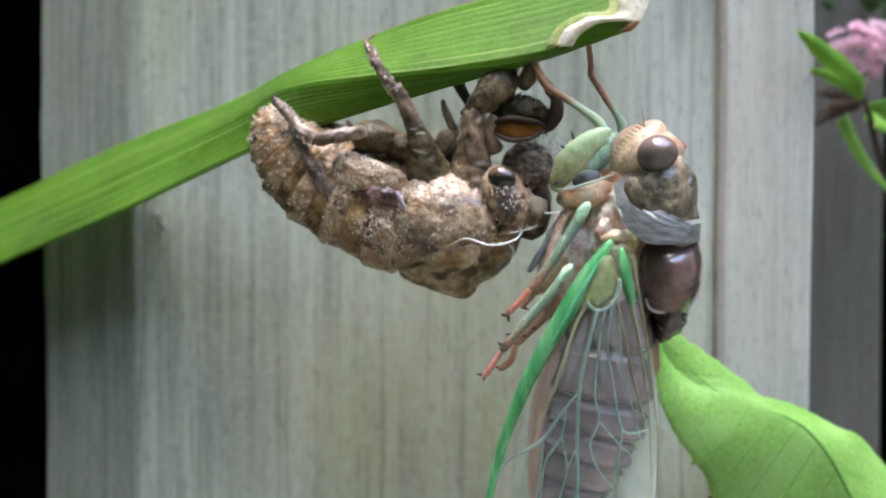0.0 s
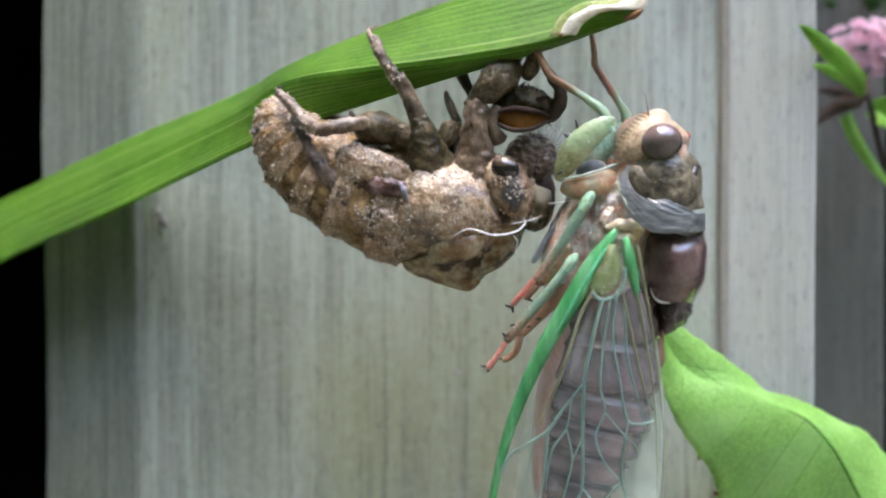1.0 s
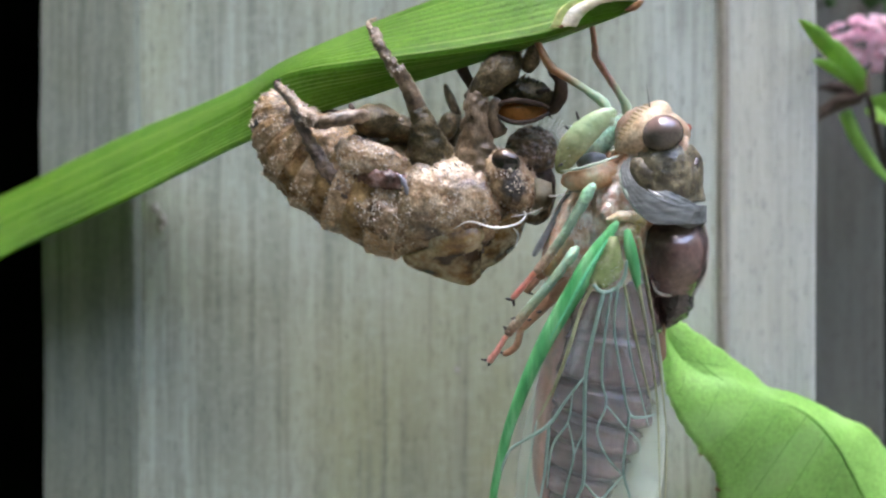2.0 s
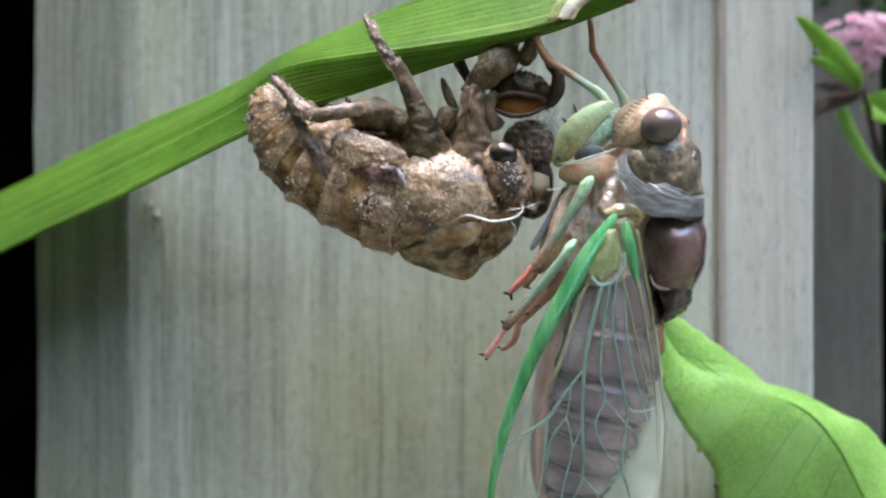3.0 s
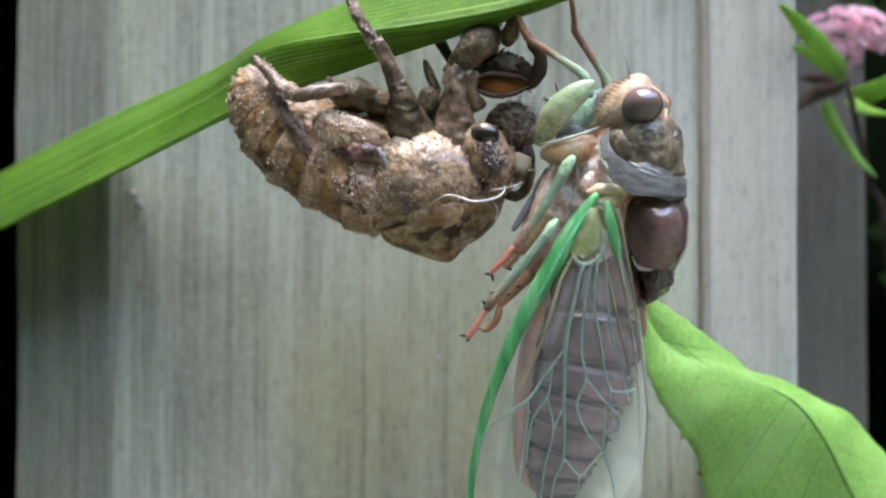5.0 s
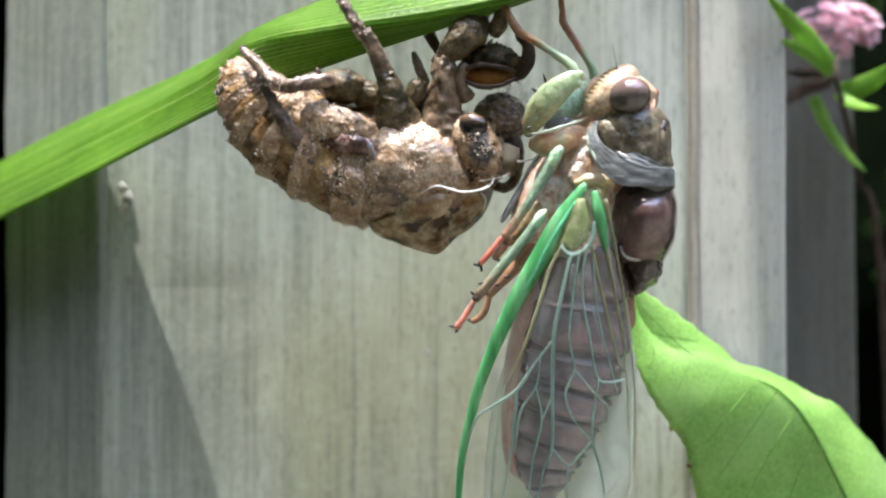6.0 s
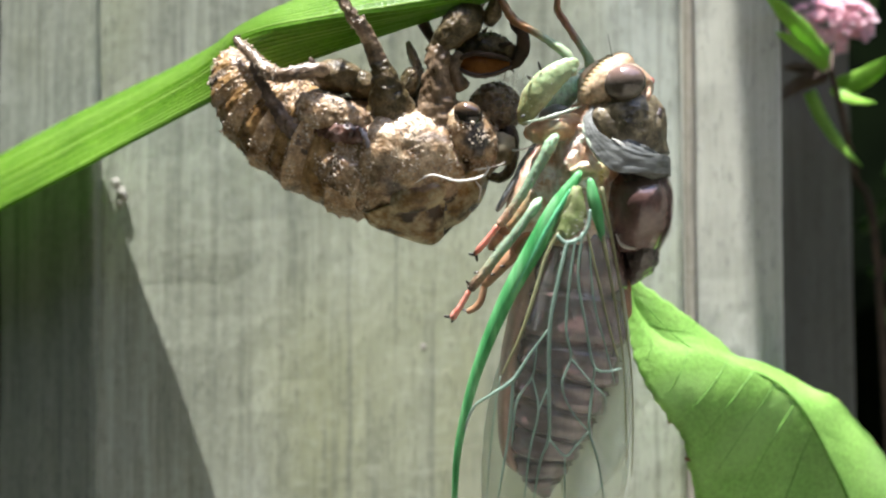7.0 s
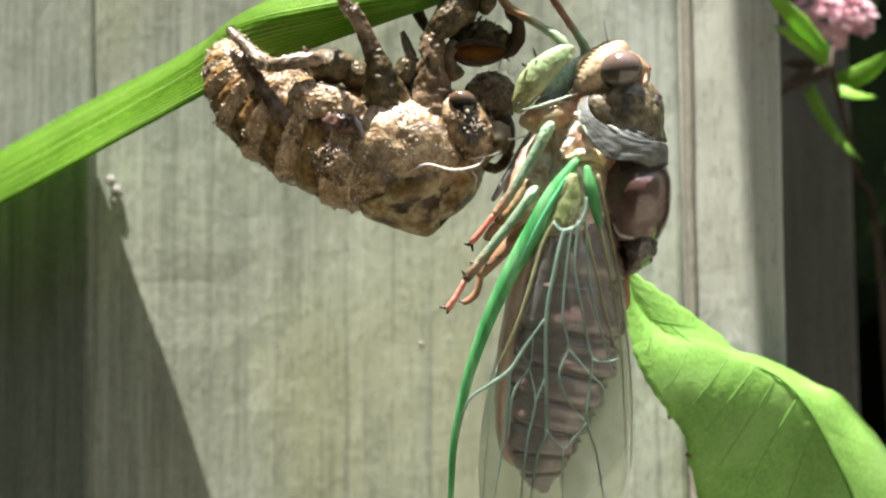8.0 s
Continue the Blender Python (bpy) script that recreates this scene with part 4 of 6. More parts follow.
# ---- the empty nymph husk ----
def crumbs(obs, count, seed, low, high, keep):
    """Soil crumbs on the skin of the given meshes."""
    rnd = random.Random(seed)
    one = bmesh.new()
    bmesh.ops.create_icosphere(one, subdivisions=1, radius=1.0)
    one.verts.index_update()
    grain = [v.co.copy() for v in one.verts]
    faces = [[v.index for v in f.verts] for f in one.faces]
    one.free()
    bm = bmesh.new()
    spots = []
    for o in obs:
        base = BASES[o.name]
        for p in o.data.polygons:
            spots.append((p.center * 1000 + base, p.normal.copy(), p.area))
    wts = [a for _, _, a in spots]
    for c, nrm, _ in rnd.choices(spots, wts, k=count):
        if not keep(c, nrm):
            continue
        r = rnd.uniform(low, high) * (1.6 if rnd.random() < 0.08 else 1)
        j = V((rnd.uniform(-0.3, 0.3), rnd.uniform(-0.3, 0.3), rnd.uniform(-0.3, 0.3)))
        j -= nrm * j.dot(nrm)
        turn = Matrix.Translation(c + j + nrm * r * 0.2) @ Euler((rnd.random() * 6, rnd.random() * 6, 0)).to_matrix().to_4x4() @ Matrix.Diagonal((r, r * rnd.uniform(0.5, 1), r * rnd.uniform(0.5, 0.9), 1))
        vs = [bm.verts.new(turn @ p) for p in grain]
        for f in faces:
            bm.faces.new([vs[k] for k in f])
    return bm


def hairs(points, length, count, seed, out, spread=0.5, r=0.018):
    rnd = random.Random(seed)
    bm = bmesh.new()
    line = curve(points, 40)
    for _ in range(count):
        p = line[rnd.randrange(41)] + V((rnd.uniform(-.2, .2), rnd.uniform(-.3, .3), rnd.uniform(-.2, .2)))
        d = (V(out) + V((rnd.uniform(-1, 1), rnd.uniform(-1, 1), rnd.uniform(-1, 1))) * spread).normalized()
        q = length * rnd.uniform(0.5, 1.1)
        tube([p, p + d * q * 0.5 + V((0, 0, -0.05)), p + d * q], [r, r * 0.8, r * 0.3], 4, 4, bm=bm)
    return bm


def husk():
    h = thing("cicada_husk", "empty soil-caked brown cicada husk, split open, clinging under the leaf", "insect husk", (-10.14, -0.78, 1.95))
    skins = []
    # abdomen, ring by ring from the thorax to the tail
    spine = [(-6.25, 0.46, -3.84), (-9.87, 0.33, -2.63), (-13.23, 0.14, -1.06), (-16.22, -0.11, 1.03), (-18.09, -0.40, 3.30), (-18.86, -0.64, 5.24), (-18.70, -0.80, 6.44)]
    high = [5.54, 5.00, 4.65, 4.06, 3.07, 1.78, 0.49]
    wide = [4.95, 4.85, 4.75, 4.36, 3.47, 2.08, 0.59]
    edges = [0.0, 0.2, 0.34, 0.47, 0.59, 0.70, 0.80, 0.90, 1.0]
    for k in range(8):
        f = 0.09 if k < 7 else 0.0
        cut_ = edges[k] + (edges[k + 1] - edges[k]) * 0.58
        skins.append(part("abdomen_ring", loft(spine, high, wide, edges[k], cut_, 20, 150, f, 0.2, 1.1, 1, 0.9, gran=0.06), HUSK_RING, h))
        if k < 7:
            part("ring_band", loft(spine, high, wide, cut_ - 0.004, edges[k + 1] + 0.008, 10, 110, 0.0, 0.2, 1.1, 1, 0.9, gran=0.02, groove=0.03), HUSK_BAND, h, "smooth amber band between the rings")
        else:
            skins.append(part("tail", loft(spine, high, wide, cut_ - 0.004, 1.0, 12, 120, 0, 0.2, 1.1, 1, 0.9, gran=0.07), HUSK, h))
    # thorax and its plates
    sp = [(-9.13, 0.30, -2.44), (-6.24, 0.40, -3.39), (-3.16, 0.45, -3.88), (-0.19, 0.41, -3.76), (1.94, 0.32, -3.19)]
    skins.append(part("thorax", loft(sp, [3.96, 5.25, 5.15, 4.65, 2.48], [3.96, 5.15, 5.15, 4.36, 2.48], 0, 1, 80, 150, 0, 0.34, 0.9, 3, 0.9, gran=0.06), HUSK, h))
    sp = [(-6.48, -0.64, -3.16), (-5.31, -0.62, -3.37), (-2.52, -0.62, -3.50), (-0.09, -0.70, -2.99), (0.75, -0.75, -2.62), (1.35, -0.75, -2.4)]
    skins.append(part("neck_shield", loft(sp, [3.86, 4.60, 4.55, 4.0, 3.4, 2.6], [4.46, 5.05, 4.95, 4.2, 3.6, 2.6], 0, 1, 50, 150, 0.02, 0.2, 0.7, 9, gran=0.03), HUSK_PALE, h, "smooth pale brown shield behind the head"))
    # wing pads
    skins.append(part("wing_pad", tube([(-12.45, -4.00, 0.49), (-11.33, -4.50, 0.41), (-9.32, -4.65, -0.13), (-6.90, -4.47, -0.82), (-5.42, -3.99, -1.48)], [0.60, 1.45, 1.50, 1.15, 0.45], 40, 60, 0.42, amp=0.14, freq=1.6, seed=2), HUSK_PALE, h, "rounded pale wing pad"))
    skins.append(part("wing_pad", tube([(-12.30, -2.58, -2.63), (-9.63, -3.25, -3.80), (-7.14, -3.22, -4.91), (-5.00, -2.65, -5.54)], [0.99, 2.18, 2.28, 1.19], 50, 90, 0.6, amp=0.3, freq=1.6, seed=5), HUSK, h, "dark soil-caked wing pad"))
    part("pad_fold", tube([(-11.52, -3.71, -1.75), (-8.83, -4.63, -1.78), (-6.86, -4.71, -2.10), (-5.38, -4.21, -2.85)], [0.40, 0.84, 0.79, 0.30], 40, 24, 0.6, amp=0.3, freq=2.5), REDDISH, h, "dark reddish fold between the pads")
    part("pad_fold", tube([(-6.51, -5.58, -1.61), (-5.99, -5.77, -2.50), (-5.63, -5.09, -3.88)], [0.10, 0.22, 0.10], 14, 8, 0.5, amp=0.1, freq=3), LINING, h, "whitish tracheal lining")
    # flattened dark brown strip laid on the flank
    part("side_strip", tube([(-16.69, -3.79, 5.25), (-15.18, -4.98, 2.71), (-13.94, -5.00, 0.50), (-12.67, -4.74, -1.53), (-11.15, -4.04, -3.84)], [0.20, 0.46, 0.58, 0.66, 0.25], 50, 30, 0.25, amp=0.22, freq=2.0), SIDE_STRIP, h, "dark flattened strip before the thorax")
    # back split open: two amber halves with a gap between
    def half(o1, o2, yy, bulge):
        a, b = curve(o1, 20), curve(o2, 20)
        rows = []
        for i in range(21):
            row = []
            for j in range(11):
                f = j / 10
                q = a[i].lerp(b[i], f)
                q.y -= bulge * math.sin(f * math.pi * 0.85)
                row.append(q)
            rows.append(row)
        return sheet(rows, 0.16, 0.12, 1.4)
    part("split_back", half([(-6.88, -1.94, -8.52), (-4.20, -3.07, -7.76), (-1.73, -3.18, -7.05), (0.43, -2.76, -6.57)], [(-6.64, 0.18, -9.31), (-4.41, 0.79, -10.24), (-1.48, 1.29, -11.17), (-0.29, 1.16, -10.25)], 0, 0.7), HUSK_AMBER, h, "thin mottled amber back, split open")
    part("split_back", half([(-0.10, -2.25, -6.54), (1.26, -2.66, -5.84), (2.62, -2.49, -4.87), (3.79, -1.59, -4.09)], [(-0.30, 1.31, -9.84), (1.23, 1.41, -9.13), (2.87, 1.40, -7.61), (3.81, 1.09, -5.29)], 0, 0.8), HUSK_AMBER, h, "thin mottled amber back, split open")
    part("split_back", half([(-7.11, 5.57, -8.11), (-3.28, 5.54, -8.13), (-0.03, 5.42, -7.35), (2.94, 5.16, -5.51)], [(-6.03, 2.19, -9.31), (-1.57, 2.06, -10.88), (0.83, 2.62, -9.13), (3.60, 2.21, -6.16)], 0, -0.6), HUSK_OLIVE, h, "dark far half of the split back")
    part("split_rim", tube([(0.04, -2.73, -6.71), (0.11, -0.92, -8.24), (-0.26, 0.93, -10.05)], [0.35, 0.30, 0.15], 12, 8, 0.5), HUSK_OLIVE, h, "dark rim of the split")
    part("lower_shield", blob((-1.96, -3.26, -7.20), (2.57, 1.09, 1.39), 12, 4, 0.08, 0.9, 6), HUSK_AMBER, h, "smooth amber lower edge of the shield")
    # head
    skins.append(part("head", blob((2.68, -0.93, -2.20), (2.3, 3.4, 3.2), 22, 6, 0.06, 1.4, 3), HUSK, h))
    skins.append(part("head", blob((2.59, -2.50, -2.08), (2.0, 2.45, 3.15), 33, 6, 0.05, 1.3, 4), HUSK, h, "brown rounded side of the head"))
    part("eye", blob((2.48, -4.45, -0.50), (1.25, 0.72, 1.0), -22, 4), HUSK_EYE, h, "glossy dark empty eye cap")
    part("face", blob((4.47, 0.30, 0.70), (2.28, 2.97, 2.28), 10, 6, 0.11, 2.4, 7), HUSK_LEG, h, "granular brown bulging face")
    part("face", blob((5.56, 0.60, -1.70), (0.99, 1.98, 1.49), 20, 3, 0.2, 1.6, 8), HUSK_DARK, h, "dark torn lower face")
    part("lining", sheet([[V((4.79, -3.21, -1.85)), V((5.42, -3.39, -1.97)), V((6.31, -2.75, -2.31))], [V((4.98, -3.22, -3.30)), V((5.56, -3.41, -3.41)), V((6.40, -2.79, -3.57))], [V((4.67, -2.85, -4.52)), V((5.30, -3.03, -4.73)), V((5.91, -2.46, -4.51))]], 0.1, 0.2, 1.5), PAPER, h, "torn pale papery lining")
    part("lower_lip", tube([(3.83, 0.59, -5.31), (5.19, 0.57, -5.28), (6.05, 0.40, -3.99), (6.36, 0.43, -1.98)], [0.40, 0.49, 0.40, 0.25], 14, 8, amp=0.12), HUSK_OLIVE, h)
    # legs; near ones first
    hind = part("hind_leg", tube([(-17.77, -3.75, 6.52), (-16.30, -4.60, 5.24), (-14.57, -5.40, 3.56), (-13.39, -5.71, 2.81)], [0.40, 0.49, 0.59, 0.64], 40, 24, amp=0.13, freq=2.2, seed=1), HUSK_LEG, h)
    skins.append(hind)
    part("thigh", tube([(-13.59, -5.71, 2.86), (-12.05, -5.56, 3.14), (-10.26, -4.82, 3.55), (-9.45, -4.01, 3.46)], [0.59, 0.64, 0.66, 0.55], 36, 24, amp=0.13, freq=2.2, seed=2), HUSK_LEG, hind)
    part("claw", tube([(-17.52, -3.90, 6.14), (-17.99, -3.38, 6.85), (-17.65, -2.83, 7.24)], [0.30, 0.20, 0.07], 8, 6), HUSK_DARK, hind)
    part("spine", tube([(-10.60, -5.07, 3.90), (-10.87, -5.15, 4.57)], [0.35, 0.15], 4, 6), HUSK_DARK, hind)
    part("hip", blob((-8.91, -2.98, 3.32), (2.28, 1.68, 1.49), -8, 3, 0.12, 1.2, 4), HUSK_OLIVE, hind, "dark olive joint")
    part("hip", blob((-6.77, -2.39, 2.56), (1.68, 1.68, 1.29), -20, 3, 0.12, 1.2, 5), HUSK_OLIVE, hind, "dark olive joint")
    part("hind_leg", tube([(-17.87, 0.63, 6.99), (-15.12, 2.37, 5.12), (-12.98, 2.46, 4.29), (-9.66, 1.99, 3.88)], [0.30, 0.45, 0.69, 0.89], 14, 10, amp=0.14, seed=4), HUSK_DARK, h)
    mid = part("middle_leg", tube([(-8.38, -7.15, 10.45), (-7.76, -7.37, 8.98), (-6.80, -6.96, 7.40), (-6.32, -6.51, 6.96)], [0.49, 0.47, 0.49, 0.59], 40, 24, amp=0.16, freq=2.4, seed=5), HUSK_LEG, h)
    skins.append(mid)
    part("shin", tube([(-6.46, -6.74, 7.20), (-5.59, -5.72, 5.58), (-4.90, -4.68, 3.74)], [0.59, 0.69, 0.84], 30, 24, amp=0.12, freq=2.2, seed=6), HUSK_LEG, mid)
    part("thigh", tube([(-5.05, -4.93, 4.08), (-4.60, -4.56, 2.78), (-4.35, -3.63, 1.06), (-4.30, -2.20, -0.60)], [0.80, 1.10, 1.75, 2.7], 40, 32, amp=0.22, freq=1.8, seed=7), HUSK_OLIVE, mid, "dark olive thigh")
    part("claw", tube([(-8.52, -6.93, 10.33), (-9.00, -6.03, 11.14), (-8.70, -4.14, 12.10)], [0.30, 0.25, 0.10], 8, 6), HUSK_LEG, mid)
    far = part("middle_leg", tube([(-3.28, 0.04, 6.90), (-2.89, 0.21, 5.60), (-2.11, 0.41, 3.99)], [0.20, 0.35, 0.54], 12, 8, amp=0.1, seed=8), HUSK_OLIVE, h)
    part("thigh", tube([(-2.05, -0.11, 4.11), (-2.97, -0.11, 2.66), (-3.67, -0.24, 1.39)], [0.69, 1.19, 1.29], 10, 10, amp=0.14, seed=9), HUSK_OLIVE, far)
    fore = part("foreleg", loft([(-0.30, -1.00, -1.60), (-0.24, -1.90, 0.10), (-0.20, -2.80, 1.70), (-0.16, -3.40, 3.29), (-0.05, -3.60, 4.84), (0.25, -3.60, 5.61)], [3.0, 2.2, 1.45, 1.05, 1.05, 0.6], [3.0, 2.3, 1.5, 1.1, 1.0, 0.6], 0, 1, 40, 60, 0, 0.26, 1.3, 10, gran=0.12), HUSK_COXA, h, "hollow grey-brown digging foreleg")
    # solid lump on the leg; its dark colour is the hole's shade
    part("hollow", blob((-0.39, -4.45, 3.78), (0.22, 0.2, 0.75), 4, 3, 0.2, 2.0), HUSK_DARK, fore, "dark lump for the shade inside a torn hole")
    part("thigh", loft([(-1.03, -3.60, 4.95), (0.32, -3.80, 5.88), (1.54, -3.90, 6.96), (2.80, -3.80, 7.92), (3.85, -3.50, 8.38)], [0.3, 1.05, 1.40, 1.40, 0.6], [0.3, 0.8, 1.1, 1.0, 0.5], 0, 1, 40, 60, 0, 0.14, 1.2, 11, gran=0.08), HUSK_OLIVE, fore, "broad dark olive digging thigh")
    part("tooth", tube([(1.64, -3.90, 8.07), (2.32, -4.00, 9.01), (2.77, -4.10, 9.61)], [0.55, 0.32, 0.08], 10, 8, 0.6, amp=0.06), HUSK_OLIVE, fore)
    for a, b in (((3.00, -3.90, 8.62), (3.29, -4.00, 9.13)), ((3.52, -3.80, 8.53), (3.92, -3.90, 8.94)), ((4.05, -3.60, 8.36), (4.48, -3.60, 8.69)), ((0.60, -4.20, 7.46), (0.37, -4.40, 7.97)), ((3.71, -3.60, 6.53), (4.15, -3.60, 7.00)), ((3.23, -3.60, 5.90), (3.82, -3.70, 6.22))):
        part("spine", tube([a, b], [0.22, 0.04], 5, 6), HUSK_OLIVE, fore)
    part("shin", tube([(4.03, -3.20, 7.26), (4.53, -3.60, 8.06), (4.94, -4.20, 9.01), (5.20, -4.70, 10.07)], [0.45, 0.72, 0.62, 0.42], 20, 14, 0.7, amp=0.12, seed=12), HUSK_OLIVE, fore)
    part("hip", blob((-2.70, -2.60, 2.70), (0.85, 1.0, 1.35), -22, 4, 0.16, 1.3, 4), HUSK_OLIVE, fore, "dark olive hip")
    part("spine", tube([(-1.95, -2.20, 3.83), (-2.38, -2.40, 5.01), (-2.77, -2.50, 6.29)], [0.42, 0.36, 0.10], 10, 8, amp=0.06), HUSK_OLIVE, fore)
    part("spur", tube([(-1.87, -1.70, 8.58), (-1.56, -1.70, 7.97), (-0.97, -1.60, 6.88), (-0.41, -1.60, 5.97)], [0.36, 0.50, 0.45, 0.4], 12, 8, amp=0.1), HUSK_DARK, fore)
    part("hip", tube([(1.96, -2.80, 1.85), (1.40, -3.20, 2.90), (1.31, -3.40, 3.96), (1.79, -3.30, 4.94)], [0.75, 0.6, 0.5, 0.55], 16, 14, amp=0.16, seed=14), HUSK_COXA, fore)
    fore2 = part("foreleg", loft([(1.30, -2.20, 5.12), (2.41, -2.40, 5.53), (3.65, -2.50, 5.69), (4.88, -2.50, 5.48), (5.95, -2.30, 5.00), (6.44, -2.20, 4.22)], [0.5, 0.95, 1.2, 1.05, 0.85, 0.4], [0.5, 0.8, 0.9, 0.9, 0.8, 0.4], 0, 1, 36, 40, 0, 0.22, 1.6, 15, gran=0.06), HUSK_OLIVE, h, "far foreleg with a clear amber thigh")
    part("thigh", loft([(1.38, -3.00, 3.90), (2.24, -3.30, 3.96), (3.38, -3.50, 3.73), (4.68, -3.40, 3.67), (5.98, -3.00, 3.99)], [0.12, 0.62, 0.86, 0.70, 0.15], [0.1, 0.3, 0.36, 0.3, 0.1], 0, 1, 30, 30, 0, 0.04, 1.5), HUSK_CLEAR, fore2, "clear amber thigh")
    part("thigh_rim", tube([(1.40, -3.30, 3.77), (2.12, -3.70, 3.19), (3.40, -3.90, 2.77), (4.85, -3.80, 2.96), (6.09, -3.40, 3.66)], [0.14, 0.20, 0.20, 0.2, 0.15], 20, 10, amp=0.05), HUSK_DARK, fore2, "dark rim")
    part("thigh_rim", tube([(1.41, -3.40, 3.96), (2.13, -3.80, 4.49), (3.40, -4.00, 4.64), (4.85, -3.90, 4.44), (6.09, -3.40, 4.09)], [0.14, 0.24, 0.24, 0.24, 0.14], 20, 10, amp=0.10), HUSK_DARK, fore2, "dark rim")
    part("shin", tube([(5.62, -2.60, 3.69), (6.55, -2.80, 4.25), (7.09, -3.00, 5.29), (7.04, -3.20, 6.33), (6.46, -3.30, 7.29), (6.02, -3.30, 8.17)], [0.35, 0.55, 0.60, 0.55, 0.45, 0.25], 26, 14, amp=0.10, seed=16), HUSK_DARK, fore2)
    for a, b, c in (((4.21, -2.90, 6.22), (4.41, -3.10, 6.87), 0.20), ((4.80, -2.90, 6.02), (5.19, -3.10, 6.47), 0.20), ((5.00, -3.10, 5.40), (6.17, -3.30, 5.65), 0.40), ((5.97, -2.70, 3.68), (6.36, -2.80, 3.18), 0.12), ((3.77, -3.60, 2.94), (3.97, -3.60, 2.50), 0.10), ((5.78, -3.00, 3.85), (5.30, -3.00, 2.20), 0.05)):
        part("spine", tube([a, b], [c, c * 0.3], 5, 6), HUSK_DARK, fore2)
    part("hair", hairs([(-0.76, -4.20, 4.92), (0.64, -4.60, 6.78), (2.31, -4.40, 8.56)], 0.5, 30, 11, (-0.6, -0.2, 0.7)), HUSK_DARK, h)
    part("hair", hairs([(3.22, -3.40, 5.69), (4.43, -3.40, 6.25), (5.88, -3.20, 5.67)], 0.5, 24, 12, (0.1, -0.2, 0.9)), HUSK_DARK, h)
    # threads, hairs, soil
    part("thread", tube([(-2.03, -4.69, -6.28), (-0.54, -5.09, -5.64), (1.60, -5.23, -6.19), (3.45, -4.49, -5.84), (4.13, -3.79, -5.05), (3.72, -3.25, -4.54)], [0.03, 0.07, 0.10, 0.10, 0.07, 0.03], 40, 6), THREAD, h, "white breathing-tube thread")
    part("thread", tube([(2.84, -4.56, -5.27), (4.60, -3.62, -4.86), (5.54, -3.07, -4.45)], [0.04, 0.05, 0.03], 20, 6), THREAD, h, "fine white thread")
    part("thread", tube([(3.10, -4.24, -6.16), (3.45, -3.76, -6.77), (3.23, -3.23, -7.71)], [0.05, 0.09, 0.04], 16, 6), THREAD, h, "fine white thread")
    part("thread", tube([(4.95, -2.31, -2.54), (5.54, -2.63, -3.16), (6.41, -3.01, -3.44), (7.94, -3.25, -3.19)], [0.08, 0.12, 0.09, 0.03], 20, 6), THREAD, h, "white thread")
    part("hair", hairs([(-4.59, -5.11, 3.90), (-3.42, -4.24, 1.12)], 0.7, 26, 1, (1, -0.3, 0.5)), HUSK_DARK, h)
    part("hair", hairs([(-1.57, -4.16, 4.22), (-2.11, -3.77, 2.85)], 0.6, 16, 2, (-1, -0.2, 0.4)), HUSK_DARK, h)
    part("hair", hairs([(4.59, -2.48, 2.65), (6.50, -1.44, 2.27), (7.22, -0.75, 0.87)], 1.3, 70, 3, (0.6, 0.1, 0.9), 0.6, 0.014), THREAD, h, "tuft of fine white hairs")
    part("hair", hairs([(-8.74, -5.03, 3.53), (-4.89, -4.75, 2.76)], 0.5, 24, 5, (0.1, -0.3, 1)), HUSK_DARK, h)
    tagged(part("soil", crumbs(skins, 26000, 7, 0.045, 0.135, lambda c, n: noise.noise(c * 0.5) + 0.7 * noise.noise(c * 1.6) + 0.12 * n.z - 0.006 * c.x > 0.03 and n.y < 0.4), DIRT, h, "dried pale soil crumbs"), kind="stuff")


husk()


